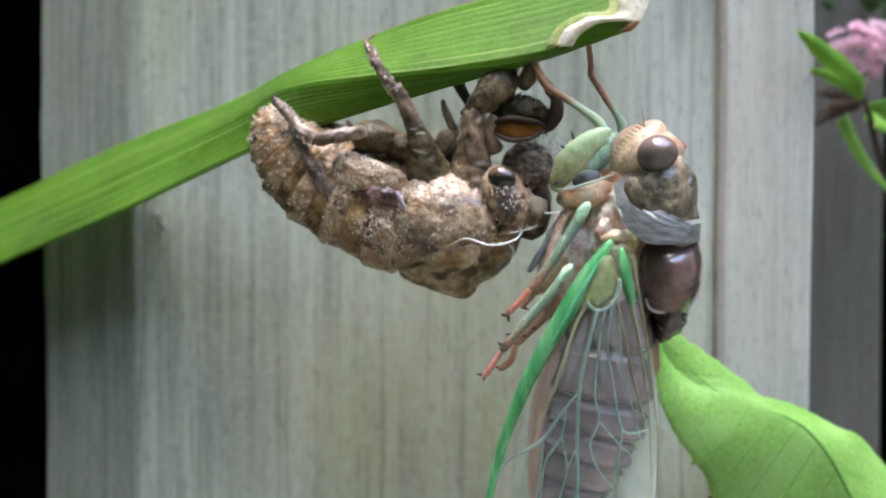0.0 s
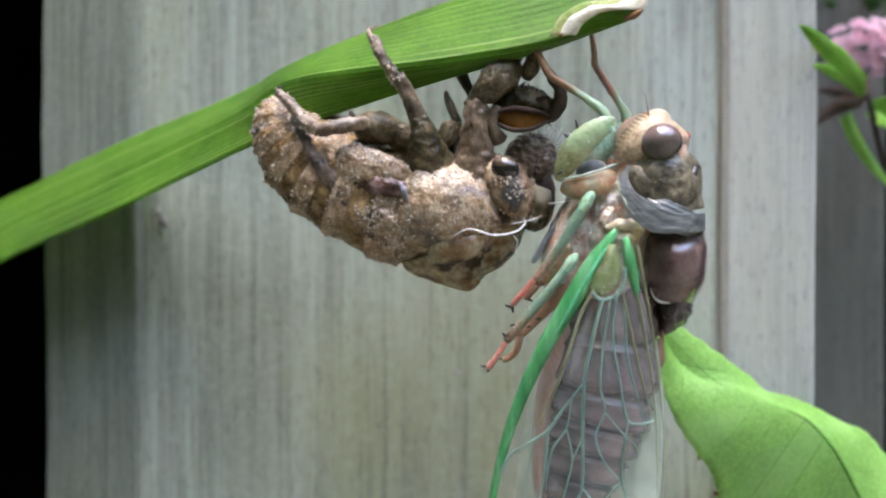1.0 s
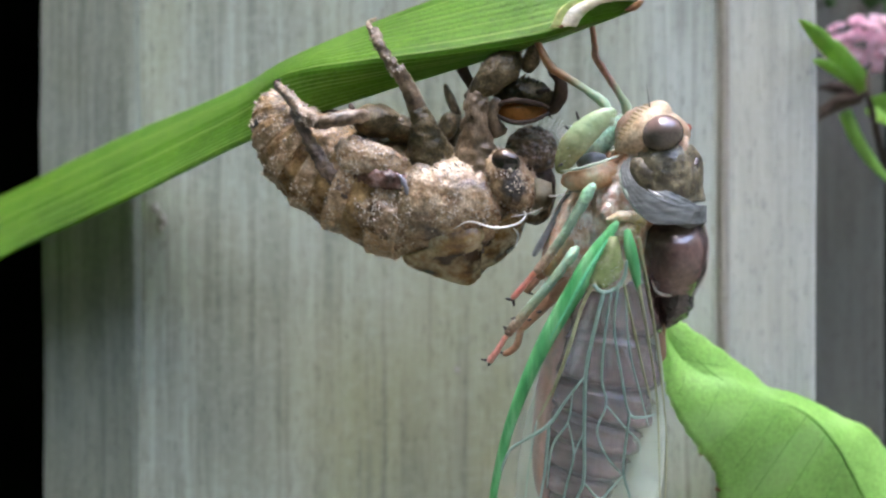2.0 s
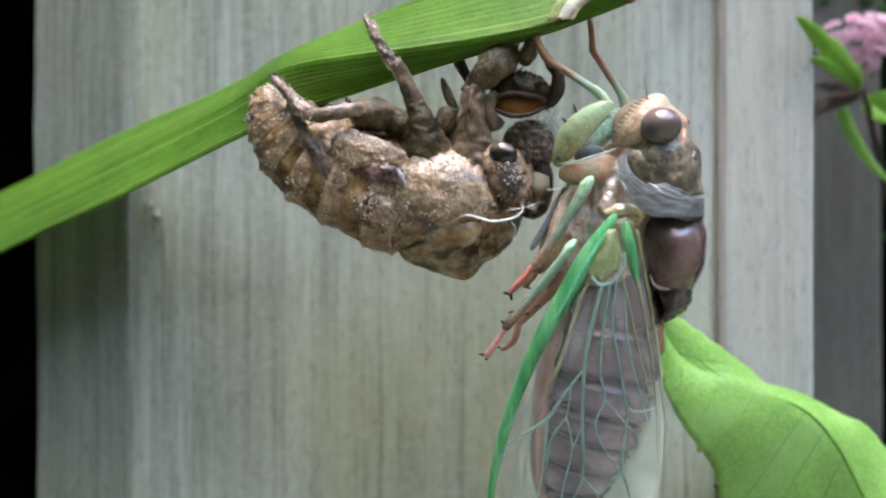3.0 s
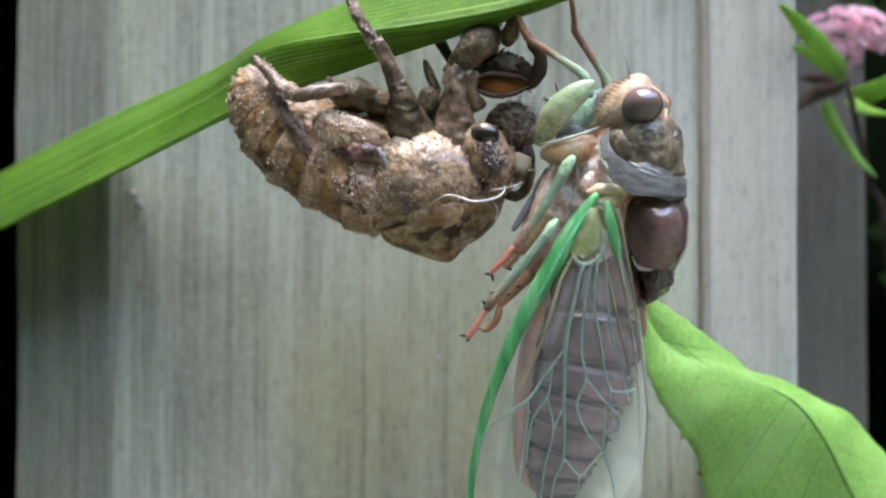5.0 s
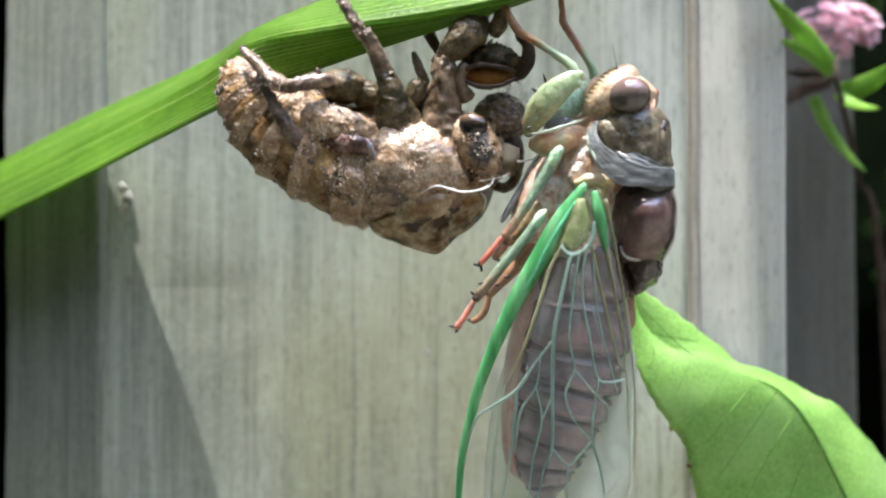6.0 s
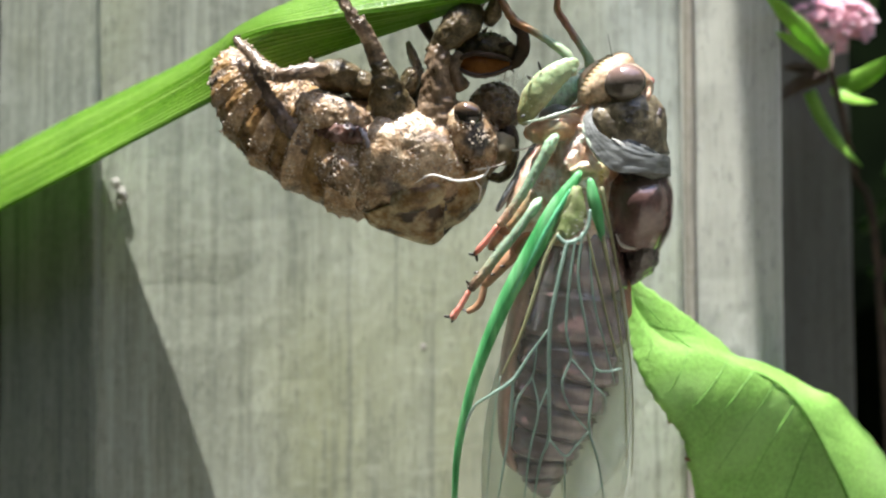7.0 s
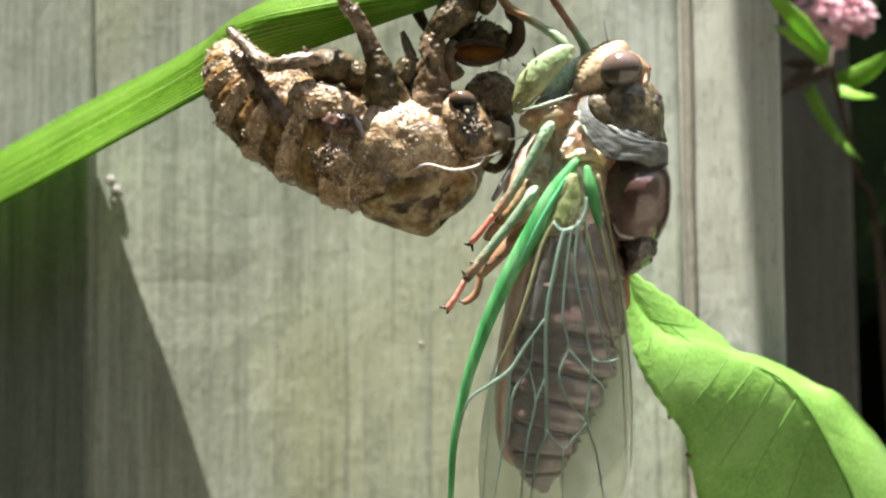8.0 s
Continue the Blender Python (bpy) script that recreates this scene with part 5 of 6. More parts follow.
# ---- the adult that has come out ----
def cicada():
    c = thing("cicada", "fresh brown cicada with green legs and soft clear hanging wings", "cicada", (12.78, -0.79, -6.84))
    # head
    head = part("head", loft([(12.38, -1.76, 0.60), (13.32, -1.92, 1.72), (14.55, -1.97, 2.07), (15.78, -1.93, 1.72), (16.92, -1.88, 1.27), (17.58, -1.82, 0.78)], [0.99, 1.93, 2.13, 1.93, 1.49, 0.59], [2.97, 4.16, 4.55, 4.55, 3.76, 1.49], 0, 1, 50, 90, 0, 0.12, 1.5, 6, gran=0.10), FACE, c, "tan head")
    brow, long_, out_ = V((13.94, -3.80, 1.85)), V((0.667, 0, 0.745)), V((-0.745, 0, 0.667))
    part("forehead", blob(tuple(brow), (3.05, 2.95, 1.68), 48, 5, 0.01, 1.2, 2), FACE_YELLOW, head, "yellowish bulging forehead")
    for k in range(10):
        u = -0.62 + 0.128 * k
        w = math.sqrt(1 - u * u)
        arc = [brow + long_ * 3.05 * u + (out_ * 1.71 * math.cos(q) + V((0, -3.02, 0)) * math.sin(q)) * w for q in (-0.1, 0.25, 0.6, 0.95)]
        part("forehead_bar", tube([tuple(q) for q in arc], [0.03, 0.07, 0.07, 0.03], 12, 8, 0.7), FACE_BAR, head, "dark cross bar")
    part("eye", blob((15.28, -6.12, 1.38), (1.73, 1.49, 1.53), 6, 5), EYE, head, "large glossy dark brown eye")
    part("eye", blob((16.07, 2.50, 2.53), (1.88, 1.58, 1.58), 6, 4), EYE, head, "large glossy dark brown eye")
    part("eye_socket", tube([(13.79, -5.62, 0.74), (14.32, -5.72, -0.11), (15.45, -5.68, -0.45), (16.88, -5.36, 0.12), (17.30, -4.92, 1.32)], [0.2, 0.4, 0.45, 0.40, 0.22], 30, 14, amp=0.12, freq=2.4), FACE, head)
    for p in ((17.44, -3.38, 1.86), (17.75, -2.02, 2.29), (17.54, -1.44, 2.47)):
        part("ocellus", blob(p, (0.40, 0.40, 0.40), 0, 2), OCELLUS, head, "small red simple eye")
    part("antenna", tube([(14.34, -5.80, 3.56), (14.18, -6.11, 4.43), (13.98, -6.44, 5.38)], [0.05, 0.03, 0.015], 10, 6), CLAW, head)
    part("cheek", tube([(13.01, -5.13, 0.08), (11.88, -4.84, -0.52), (10.28, -4.10, -1.45)], [0.35, 0.5, 0.3], 12, 10, 0.7, amp=0.1), FACE, head, "tan cheek plate")
    # thorax
    side = part("thorax", loft([(13.33, -1.67, -0.18), (12.53, -1.30, -2.95), (11.82, -0.78, -6.83), (11.43, -0.33, -10.26), (11.14, 0.06, -13.24)], [2.18, 3.37, 3.47, 3.1, 2.0], [3.96, 4.36, 4.46, 4.0, 2.6], 0, 1, 60, 120, 0, 0.3, 1.3, 2, gran=0.1), FLESH, c, "soft pink and orange side of the thorax")
    neck = part("neck_plate", loft([(15.23, -1.75, 0.35), (15.38, -1.59, -0.84), (15.53, -1.38, -2.52), (15.83, -1.12, -4.44)], [2.97, 3.55, 3.6, 3.5], [4.55, 5.15, 5.3, 4.95], 0, 1, 60, 120, 0, 0.22, 0.62, 4, 1.0, gran=0.02), PRONOTUM, c, "dark olive wrinkled neck plate")
    part("neck_lobe", blob((14.02, -5.75, -1.89), (1.05, 0.8, 1.75), 42, 5, 0.08, 1.2, 3), PRONOTUM, c, "raised olive lobe of the neck plate")
    part("neck_lobe", blob((16.98, -4.90, -2.38), (1.35, 0.95, 1.6), -14, 5, 0.10, 1.0, 8), PRONOTUM, c, "raised olive lobe of the neck plate")
    part("neck_patch", blob((17.72, -4.70, -1.25), (0.55, 0.5, 0.9), -25, 4, 0.2, 1.5, 2), CROSS, c, "black patch on the neck plate")
    tagged(part("gold_flecks", crumbs([neck], 900, 21, 0.02, 0.06, lambda p, n: noise.noise(p * 0.9) > 0.0 and n.y < -0.2), GOLD, c, "scattered golden flecks"), kind="stuff")
    a = curve([(12.87, -5.70, -0.53), (12.65, -6.40, -1.58), (13.22, -6.90, -2.75), (14.52, -7.20, -3.68), (15.95, -7.20, -4.36), (17.38, -6.40, -4.49), (18.45, -4.90, -4.39), (19.24, -1.50, -4.28)], 60)
    b = curve([(12.38, -5.30, -0.69), (12.03, -6.10, -1.99), (12.34, -6.60, -3.34), (13.05, -7.00, -4.68), (14.35, -7.20, -5.92), (16.53, -6.90, -6.05), (18.38, -4.80, -5.89), (19.21, -1.50, -5.79)], 60)
    rows = []
    for i in range(61):
        row = []
        for j in range(25):
            f = j / 24
            q = a[i].lerp(b[i], f)
            q.y -= 0.08 * math.sin(f * math.pi) + 0.010 * math.sin(f * 26 + 2.5 * noise.noise(V((i * 0.2, f * 3, 0))))
            row.append(q)
        rows.append(row)
    part("collar", sheet(rows, 0.2, 0.10, 1.3), COLLAR, c, "wrinkled grey collar")
    part("collar", loft([(16.11, -1.25, -3.48), (15.69, -1.12, -4.44), (15.27, -0.98, -5.50)], [3.27, 3.66, 3.47], [5.35, 5.69, 5.45], 0, 1, 24, 120, 0, 0.06, 1.6, 3, 0.95, 5, 0.004), COLLAR, c, "wrinkled grey collar band")
    part("collar_rim", tube([(12.33, -5.30, -0.69), (11.98, -6.15, -1.94), (12.29, -6.65, -3.25), (13.00, -7.00, -4.64), (13.82, -7.10, -5.55)], [0.08, 0.16, 0.18, 0.15, 0.06], 30, 10, amp=0.06, freq=2.5), COLLAR_RIM, c, "pale green rim of the collar")
    part("collar_edge", tube([(14.10, -7.30, -3.22), (14.67, -7.45, -3.59), (15.26, -7.40, -3.91)], [0.03, 0.11, 0.03], 12, 6), THREAD, c, "pale wax line")
    part("back_shield", loft([(16.59, -0.90, -5.52), (16.56, -0.80, -7.10), (16.59, -0.60, -8.74), (16.62, -0.40, -10.39), (16.65, -0.20, -12.10)], [2.7, 3.05, 3.0, 2.75, 1.9], [3.2, 5.3, 5.7, 4.9, 2.9], 0, 1, 40, 90, 0, 0.05, 0.7, 1, 0.97), MESO, c, "glossy dark brown domed back shield")
    part("back_cross", loft([(16.74, -0.20, -10.25), (16.91, -0.00, -11.76), (16.83, 0.10, -12.92), (16.46, 0.20, -13.94), (15.98, 0.30, -14.86)], [2.1, 1.65, 1.4, 0.95, 0.2], [2.8, 3.5, 3.1, 2.0, 0.5], 0, 1, 50, 90, 0, 0.22, 1.3, 3, 1.0, 2, 0.05), CROSS, c, "dark grooved cross-shaped ridge")
    part("wax", tube([(14.64, -3.60, -10.67), (15.01, -3.70, -11.52), (15.77, -3.60, -11.86), (16.78, -2.90, -11.86)], [0.06, 0.12, 0.14, 0.04], 10, 6), THREAD, c, "whitish wax")
    # abdomen in rings
    spine = [(12.35, 0.30, -10.58), (11.39, 0.70, -15.20), (10.83, 1.20, -19.89), (10.04, 1.60, -23.35), (9.19, 2.00, -26.59), (8.43, 2.40, -29.87), (8.34, 2.70, -32.33), (8.66, 3.00, -33.89)]
    high = [3.4, 4.4, 4.85, 4.45, 3.75, 2.85, 1.7, 0.40]
    wide = [4.2, 4.5, 4.6, 4.3, 3.7, 2.9, 1.7, 0.40]
    edges = [0.0, 0.16, 0.30, 0.42, 0.53, 0.64, 0.74, 0.84, 1.0]
    for k in range(8):
        part("abdomen_ring", loft(spine, high, wide, edges[k], min(edges[k + 1] + 0.012, 1.0), 16, 64, 0.10 if k < 7 else 0, 0.08, 1.2, k, groove=0.20 if k < 7 else 0), TERGITE, c, "glossy purple-brown ring" if k == 0 else "")
    part("belly", loft([(8.41, 0.26, -10.76), (7.15, 0.80, -14.79), (5.96, 1.48, -19.91), (5.22, 2.17, -25.11), (5.28, 2.79, -29.85), (6.55, 3.06, -31.94)], [0.59, 0.94, 0.99, 0.84, 0.59, 0.25], [1.98, 2.97, 3.17, 2.87, 1.98, 0.40], 0, 1, 30, 24, 0, 0.05, 1, 2, 1.0, 7, 0.04), STERNITE, c, "orange-pink belly")
    part("hip_plate", blob((15.63, 0.42, -16.21), (0.59, 1.49, 1.68), 4, 3, 0.1, 1, 2), RUST_LEG, c)
    part("hind_edge", tube([(15.76, -0.31, -14.44), (15.68, -0.02, -16.66), (15.41, 0.19, -18.26)], [0.40, 0.35, 0.15], 10, 8), RUST_LEG, c)
    # forelegs
    f1 = part("foreleg", tube([(6.91, -4.90, -1.59), (7.53, -5.30, -0.38), (8.42, -5.70, 0.95), (9.71, -5.90, 2.19), (11.00, -5.90, 3.02), (11.65, -5.80, 3.30)], [0.35, 0.92, 1.16, 1.02, 0.66, 0.3], 40, 28, 0.5, amp=0.07, freq=1.4), GREEN_LEG, c, "broad green foreleg")
    waxy = [f1]
    part("shin", tube([(11.16, -5.79, 2.16), (11.07, -5.73, 3.19), (10.44, -5.66, 4.23), (9.12, -5.38, 5.25), (7.97, -5.27, 6.05), (6.39, -5.01, 7.18), (5.64, -4.95, 8.35), (4.99, -4.74, 9.84), (4.89, -4.62, 10.44)], [0.40, 0.37, 0.42, 0.32, 0.31, 0.37, 0.32, 0.27, 0.20], 48, 16, amp=0.07, freq=2.4), FORE_SHIN, f1, "shin turning from green to brown")
    for a_, b_ in (((8.59, -6.24, 2.61), (8.36, -6.53, 3.31)), ((7.77, -6.14, 1.90), (7.40, -6.37, 2.15)), ((7.29, -5.57, -0.89), (6.83, -5.73, -1.18))):
        part("spine", tube([a_, b_], [0.15, 0.05], 4, 6), CLAW, f1)
    f2 = part("foreleg", tube([(9.28, -2.60, -0.25), (10.05, -2.40, 0.83), (11.02, -2.20, 1.91), (12.08, -2.10, 2.79), (12.65, -2.10, 3.37)], [0.7, 1.05, 1.1, 0.75, 0.4], 24, 18, 0.8, amp=0.05), MINT_LEG, c, "green far foreleg")
    part("shin", tube([(12.56, -2.06, 2.88), (12.65, -2.24, 4.20), (11.98, -2.39, 5.39), (10.65, -2.65, 7.45), (10.04, -2.77, 8.41), (9.99, -2.91, 9.44), (9.71, -3.13, 11.12)], [0.40, 0.40, 0.32, 0.32, 0.30, 0.25, 0.20], 40, 14, amp=0.07, freq=2.4), FAR_SHIN, f2)
    part("hip", tube([(7.23, -4.39, -2.18), (8.40, -4.99, -2.26), (10.25, -5.05, -1.92), (11.90, -4.33, -1.31)], [0.45, 1.0, 1.12, 0.8], 30, 24, 0.8, amp=0.12), ORANGE_LEG, f1, "orange and green hip")
    part("hip_edge", tube([(7.01, -5.28, -1.51), (8.39, -5.91, -1.41), (10.22, -5.99, -0.90), (11.80, -5.47, -0.31)], [0.06, 0.12, 0.12, 0.06], 16, 8, amp=0.04), COLLAR_RIM, f1, "pale edge")
    part("hip", tube([(8.51, -3.57, -0.79), (9.82, -4.02, -0.49), (10.86, -3.64, -0.37)], [0.49, 0.69, 0.40], 10, 10), BEAK, f2, "grey far hip")
    part("beak", tube([(8.13, -2.68, -2.91), (6.73, -2.56, -5.30), (5.42, -2.48, -7.42), (4.69, -2.52, -8.58)], [0.35, 0.35, 0.30, 0.20], 16, 8), BEAK, c, "thin grey beak")
    # breast behind the folded legs
    breast = part("breast", loft([(9.88, -1.41, -1.95), (8.91, -0.96, -5.34), (7.92, -0.50, -8.77), (7.17, -0.10, -11.75)], [1.29, 2.48, 2.57, 1.49], [2.48, 3.47, 3.47, 2.48], 0, 1, 18, 28, 0, 0.2, 1.2, 5), FLESH, c, "brown and cream breast")
    # middle and hind legs, folded downwards
    m1 = part("middle_leg", tube([(9.49, -5.69, -3.17), (8.57, -5.68, -4.74), (7.27, -5.38, -6.94), (5.95, -4.92, -8.80), (4.99, -4.56, -9.93)], [0.47, 0.47, 0.40, 0.42, 0.37], 40, 16, amp=0.05, freq=2), TIBIA_MID, c, "grey-green middle leg")
    part("knee", blob((9.26, -5.84, -3.50), (0.52, 0.49, 1.09), -32, 4, 0.12, 2.0), MINT_LEG, m1, "mint green knee")
    part("foot", tube([(5.00, -4.58, -9.83), (4.13, -4.23, -10.88), (2.92, -3.84, -12.22)], [0.25, 0.27, 0.26], 14, 10, amp=0.08, freq=3), PINK_LEG, m1, "pink foot")
    for a_, b_ in (((3.01, -3.85, -12.22), (3.10, -3.76, -12.85)), ((2.96, -3.83, -12.32), (2.38, -3.85, -12.18))):
        part("claw", tube([a_, b_], [0.15, 0.10], 5, 6), CLAW, m1)
    m2 = part("middle_leg", tube([(8.40, -2.33, -6.37), (6.47, -2.10, -8.78), (5.00, -1.87, -10.48)], [0.64, 0.59, 0.54], 14, 10), RUST_LEG, c, "rust brown far middle leg")
    part("foot", tube([(5.10, -1.88, -10.43), (4.41, -1.77, -11.22), (4.01, -1.69, -11.81)], [0.40, 0.35, 0.30], 8, 8), RUST_LEG, m2)
    part("claw", tube([(4.11, -1.70, -11.71), (4.69, -1.67, -11.95)], [0.15, 0.07], 5, 6), CLAW, m2)
    part("thigh", tube([(7.92, -3.77, -6.90), (6.87, -3.72, -8.79), (5.77, -3.52, -10.22)], [0.79, 0.74, 0.49], 12, 10), ORANGE_LEG, m1)
    h1 = part("hind_leg", tube([(8.09, -5.61, -8.26), (6.79, -5.56, -10.11), (5.10, -5.28, -12.17), (3.58, -4.83, -13.98), (2.51, -4.45, -15.24)], [0.41, 0.40, 0.40, 0.42, 0.39], 40, 16, amp=0.05, freq=2), TIBIA_HIND, c, "grey-green hind leg")
    part("knee", blob((7.95, -5.67, -8.58), (0.47, 0.45, 1.04), -34, 4, 0.12, 2.0), MINT_LEG, h1, "mint green knee")
    part("foot", tube([(2.51, -4.45, -15.24), (1.81, -4.09, -16.42), (0.91, -3.72, -17.66)], [0.22, 0.25, 0.32], 14, 10, amp=0.08, freq=3), PINK_LEG, h1, "pink foot")
    for a_, b_ in (((0.82, -3.74, -17.51), (0.24, -3.75, -17.42)), ((1.01, -3.72, -17.71), (0.86, -3.68, -18.00)), ((3.39, -4.86, -13.75), (2.88, -5.05, -13.83)), ((2.48, -4.72, -14.75), (2.26, -4.96, -14.45)), ((4.59, -4.24, -13.92), (4.22, -4.43, -14.00)), ((5.44, -4.13, -13.26), (4.97, -4.32, -13.34))):
        part("claw", tube([a_, b_], [0.15, 0.07], 5, 6), CLAW, h1)
    h2 = part("hind_leg", tube([(7.91, -2.73, -10.23), (6.37, -2.69, -11.97), (4.92, -2.69, -13.42), (3.46, -2.69, -14.88)], [0.69, 0.59, 0.54, 0.45], 18, 10), RUST_LEG, c, "brown far hind leg")
    part("foot", tube([(3.66, -2.73, -14.59), (3.35, -2.54, -16.06), (2.81, -2.44, -16.75), (2.08, -2.39, -17.15)], [0.30, 0.30, 0.30, 0.25], 12, 8), RUST_LEG, h2)
    part("claw", tube([(2.37, -2.40, -17.05), (1.69, -2.41, -16.95)], [0.15, 0.07], 5, 6), CLAW, h2)
    part("thigh", tube([(8.18, -4.28, -10.69), (7.19, -4.15, -11.64), (6.24, -3.88, -12.12)], [0.69, 0.79, 0.40], 10, 10), RUST_LEG, h1)
    part("hair", hairs([(7.22, -5.28, -6.94), (9.76, -5.47, -5.57)], 0.8, 50, 6, (-0.4, -0.4, -0.3), 0.8, 0.012), THREAD, c, "fine white hairs")
    waxy += [breast, side, m1, h1]
    tagged(part("wax_specks", crumbs(waxy, 2600, 12, 0.02, 0.055, lambda p, n: noise.noise(p * 1.1) > 0.02 and n.y < 0.2), THREAD, c, "scattered white wax specks"), kind="stuff")
    # wing hinge
    part("hinge", tube([(10.85, -5.77, -5.69), (12.02, -6.02, -5.35), (13.39, -5.81, -5.53), (13.78, -5.44, -6.07)], [0.30, 0.45, 0.5, 0.25], 40, 24, amp=0.12, freq=2.4), HINGE, c, "cream and yellow wing hinge")
    part("hinge", blob((12.40, -5.5, -6.44), (1.2, 0.7, 0.75), 10, 5, 0.16, 2.2), HINGE, c, "cream and yellow wing hinge")
    part("hinge", blob((10.96, -5.30, -4.65), (0.49, 0.49, 0.89), -35, 4, 0.3, 2.0), FLESH, c, "whitish hinge lobe")

    # wings
    def wing(parent_label, left, right, y_off, film, name="forewing"):
        a, b = curve(left, 40), curve(right, 40)
        rows = []
        for i in range(41):
            row = []
            for j in range(15):
                f = j / 14
                q = a[i].lerp(b[i], f)
                q.y += y_off - 0.9 * math.sin(f * math.pi) * min(1, i / 8)
                row.append(q)
            rows.append(row)
        return part(name, sheet(rows, 0.03, 0.18, 0.35), film, c, parent_label)

    fw = wing("clear soft forewing with green and pale veins", [(11.18, -6.48, -6.46), (8.35, -6.01, -11.36), (5.56, -5.55, -16.27), (3.27, -4.84, -21.53), (1.77, -3.98, -26.46), (1.02, -3.18, -30.98), (1.07, -1.69, -37.74), (3.07, -0.16, -45.64), (6.00, 0.89, -49.94)],
              [(12.45, -6.27, -6.55), (13.67, -5.39, -10.22), (14.74, -4.24, -14.44), (15.36, -3.28, -18.75), (15.98, -2.38, -24.08), (15.96, -1.39, -30.04), (15.07, -0.38, -36.17), (12.45, 0.67, -44.04), (7.75, 0.90, -50.09)], 0, WING)
    wing("clear milky hindwing behind", [(12.04, -3.40, -6.98), (11.81, 1.0, -12.55), (11.59, 3.0, -18.21), (10.68, 3.6, -24.05), (9.75, 3.8, -30.18), (10.25, 3.4, -34.39)],
              [(13.56, -3.28, -7.87), (15.05, -1.93, -13.62), (15.87, -0.96, -19.49), (16.03, 0.03, -25.50), (15.18, 0.50, -30.54), (10.76, 0.31, -35.07)], 0, HINDWING, "hindwing")
    wing("clear far forewing", [(11.00, 3.37, -7.72), (7.12, 5.88, -15.10), (4.11, 7.42, -22.82), (2.67, 8.32, -29.56), (2.59, 9.30, -36.97), (5.02, 9.73, -48.10)],
               [(14.55, 3.49, -8.76), (15.69, 5.31, -15.03), (16.18, 6.56, -21.46), (16.36, 7.62, -28.01), (15.34, 8.52, -36.32), (6.68, 9.79, -48.59)], 0, HINDWING)
    def vein(pts, radii, material, label=""):
        part("vein", tube(pts, radii if material in (GREEN_VEIN, GREEN_LIGHT) else [q * 0.8 for q in radii], max(10, 8 * (len(pts) - 1)), 8, 0.6), material, fw, label)

    vein([(11.72, -6.57, -5.74), (9.80, -6.91, -8.47), (8.35, -6.65, -11.12), (5.58, -6.09, -16.03), (3.34, -5.29, -21.23), (1.90, -4.43, -26.12), (1.15, -3.63, -30.62), (1.10, -2.11, -37.60), (3.08, -0.48, -45.50)], [0.30, 0.66, 0.80, 0.64, 0.48, 0.37, 0.28, 0.22, 0.15], GREEN_VEIN, "thick bright green leading edge")
    vein([(10.87, -7.38, -7.22), (9.25, -7.23, -9.83), (7.89, -6.90, -12.25), (5.95, -6.43, -15.73)], [0.10, 0.20, 0.20, 0.10], GREEN_LIGHT)
    vein([(12.42, -6.80, -6.35), (12.68, -6.80, -7.94), (13.10, -6.45, -9.8), (13.45, -6.2, -11.6)], [0.25, 0.50, 0.42, 0.10], GREEN_VEIN, "green inner edge")
    vein([(13.23, -6.40, -10.21), (13.88, -5.95, -13.65), (14.68, -4.76, -18.12), (15.11, -3.86, -21.96), (15.39, -2.43, -29.80)], [0.22, 0.16, 0.12, 0.09, 0.05], OLIVE_VEIN)
    vein([(13.31, -6.82, -7.03), (13.86, -6.46, -9.76), (14.54, -5.58, -13.44), (15.26, -4.36, -18.16), (15.88, -2.99, -23.97), (15.83, -1.68, -30.93)], [0.25, 0.17, 0.15, 0.11, 0.07, 0.05], OLIVE_VEIN)
    vein([(9.96, -7.14, -10.56), (8.88, -7.08, -12.47), (7.87, -6.85, -15.68), (6.72, -6.42, -18.94), (5.17, -5.69, -22.12)], [0.20, 0.17, 0.19, 0.17, 0.07], OLIVE_VEIN)
    vein([(10.58, -7.25, -11.29), (9.85, -7.25, -14.28), (9.13, -6.87, -17.95), (8.98, -6.15, -22.62), (8.93, -5.35, -27.16), (8.19, -4.85, -29.39), (7.33, -3.78, -34.42)], [0.20, 0.20, 0.20, 0.19, 0.17, 0.12, 0.08], PALE_VEIN)
    vein([(8.95, -6.80, -18.41), (7.40, -6.41, -20.54), (6.10, -5.95, -22.48), (4.37, -5.57, -23.73), (2.79, -5.00, -24.90), (1.78, -4.27, -27.35)], [0.10, 0.13, 0.20, 0.17, 0.13, 0.10], PALE_VEIN)
    vein([(6.10, -5.95, -22.48), (5.89, -5.50, -25.11), (5.50, -4.91, -28.05), (4.49, -3.67, -33.61)], [0.17, 0.17, 0.13, 0.08], PALE_VEIN)
    vein([(8.04, -6.51, -19.83), (7.66, -6.10, -22.19), (6.36, -5.70, -24.37), (5.87, -5.02, -28.02)], [0.07, 0.10, 0.13, 0.07], PALE_VEIN)
    vein([(7.66, -6.10, -22.19), (8.11, -5.73, -25.02), (7.36, -4.97, -28.46), (6.77, -4.01, -33.43)], [0.07, 0.10, 0.10, 0.07], PALE_VEIN)
    vein([(8.85, -6.18, -23.17), (8.11, -5.73, -25.02)], [0.08, 0.08], PALE_VEIN)
    vein([(8.93, -5.44, -27.28), (10.22, -4.95, -28.75), (11.14, -5.07, -27.87), (12.16, -5.03, -26.74)], [0.10, 0.12, 0.10, 0.12], PALE_VEIN)
    vein([(10.22, -4.95, -28.75), (10.14, -3.94, -33.33)], [0.08, 0.07], PALE_VEIN)
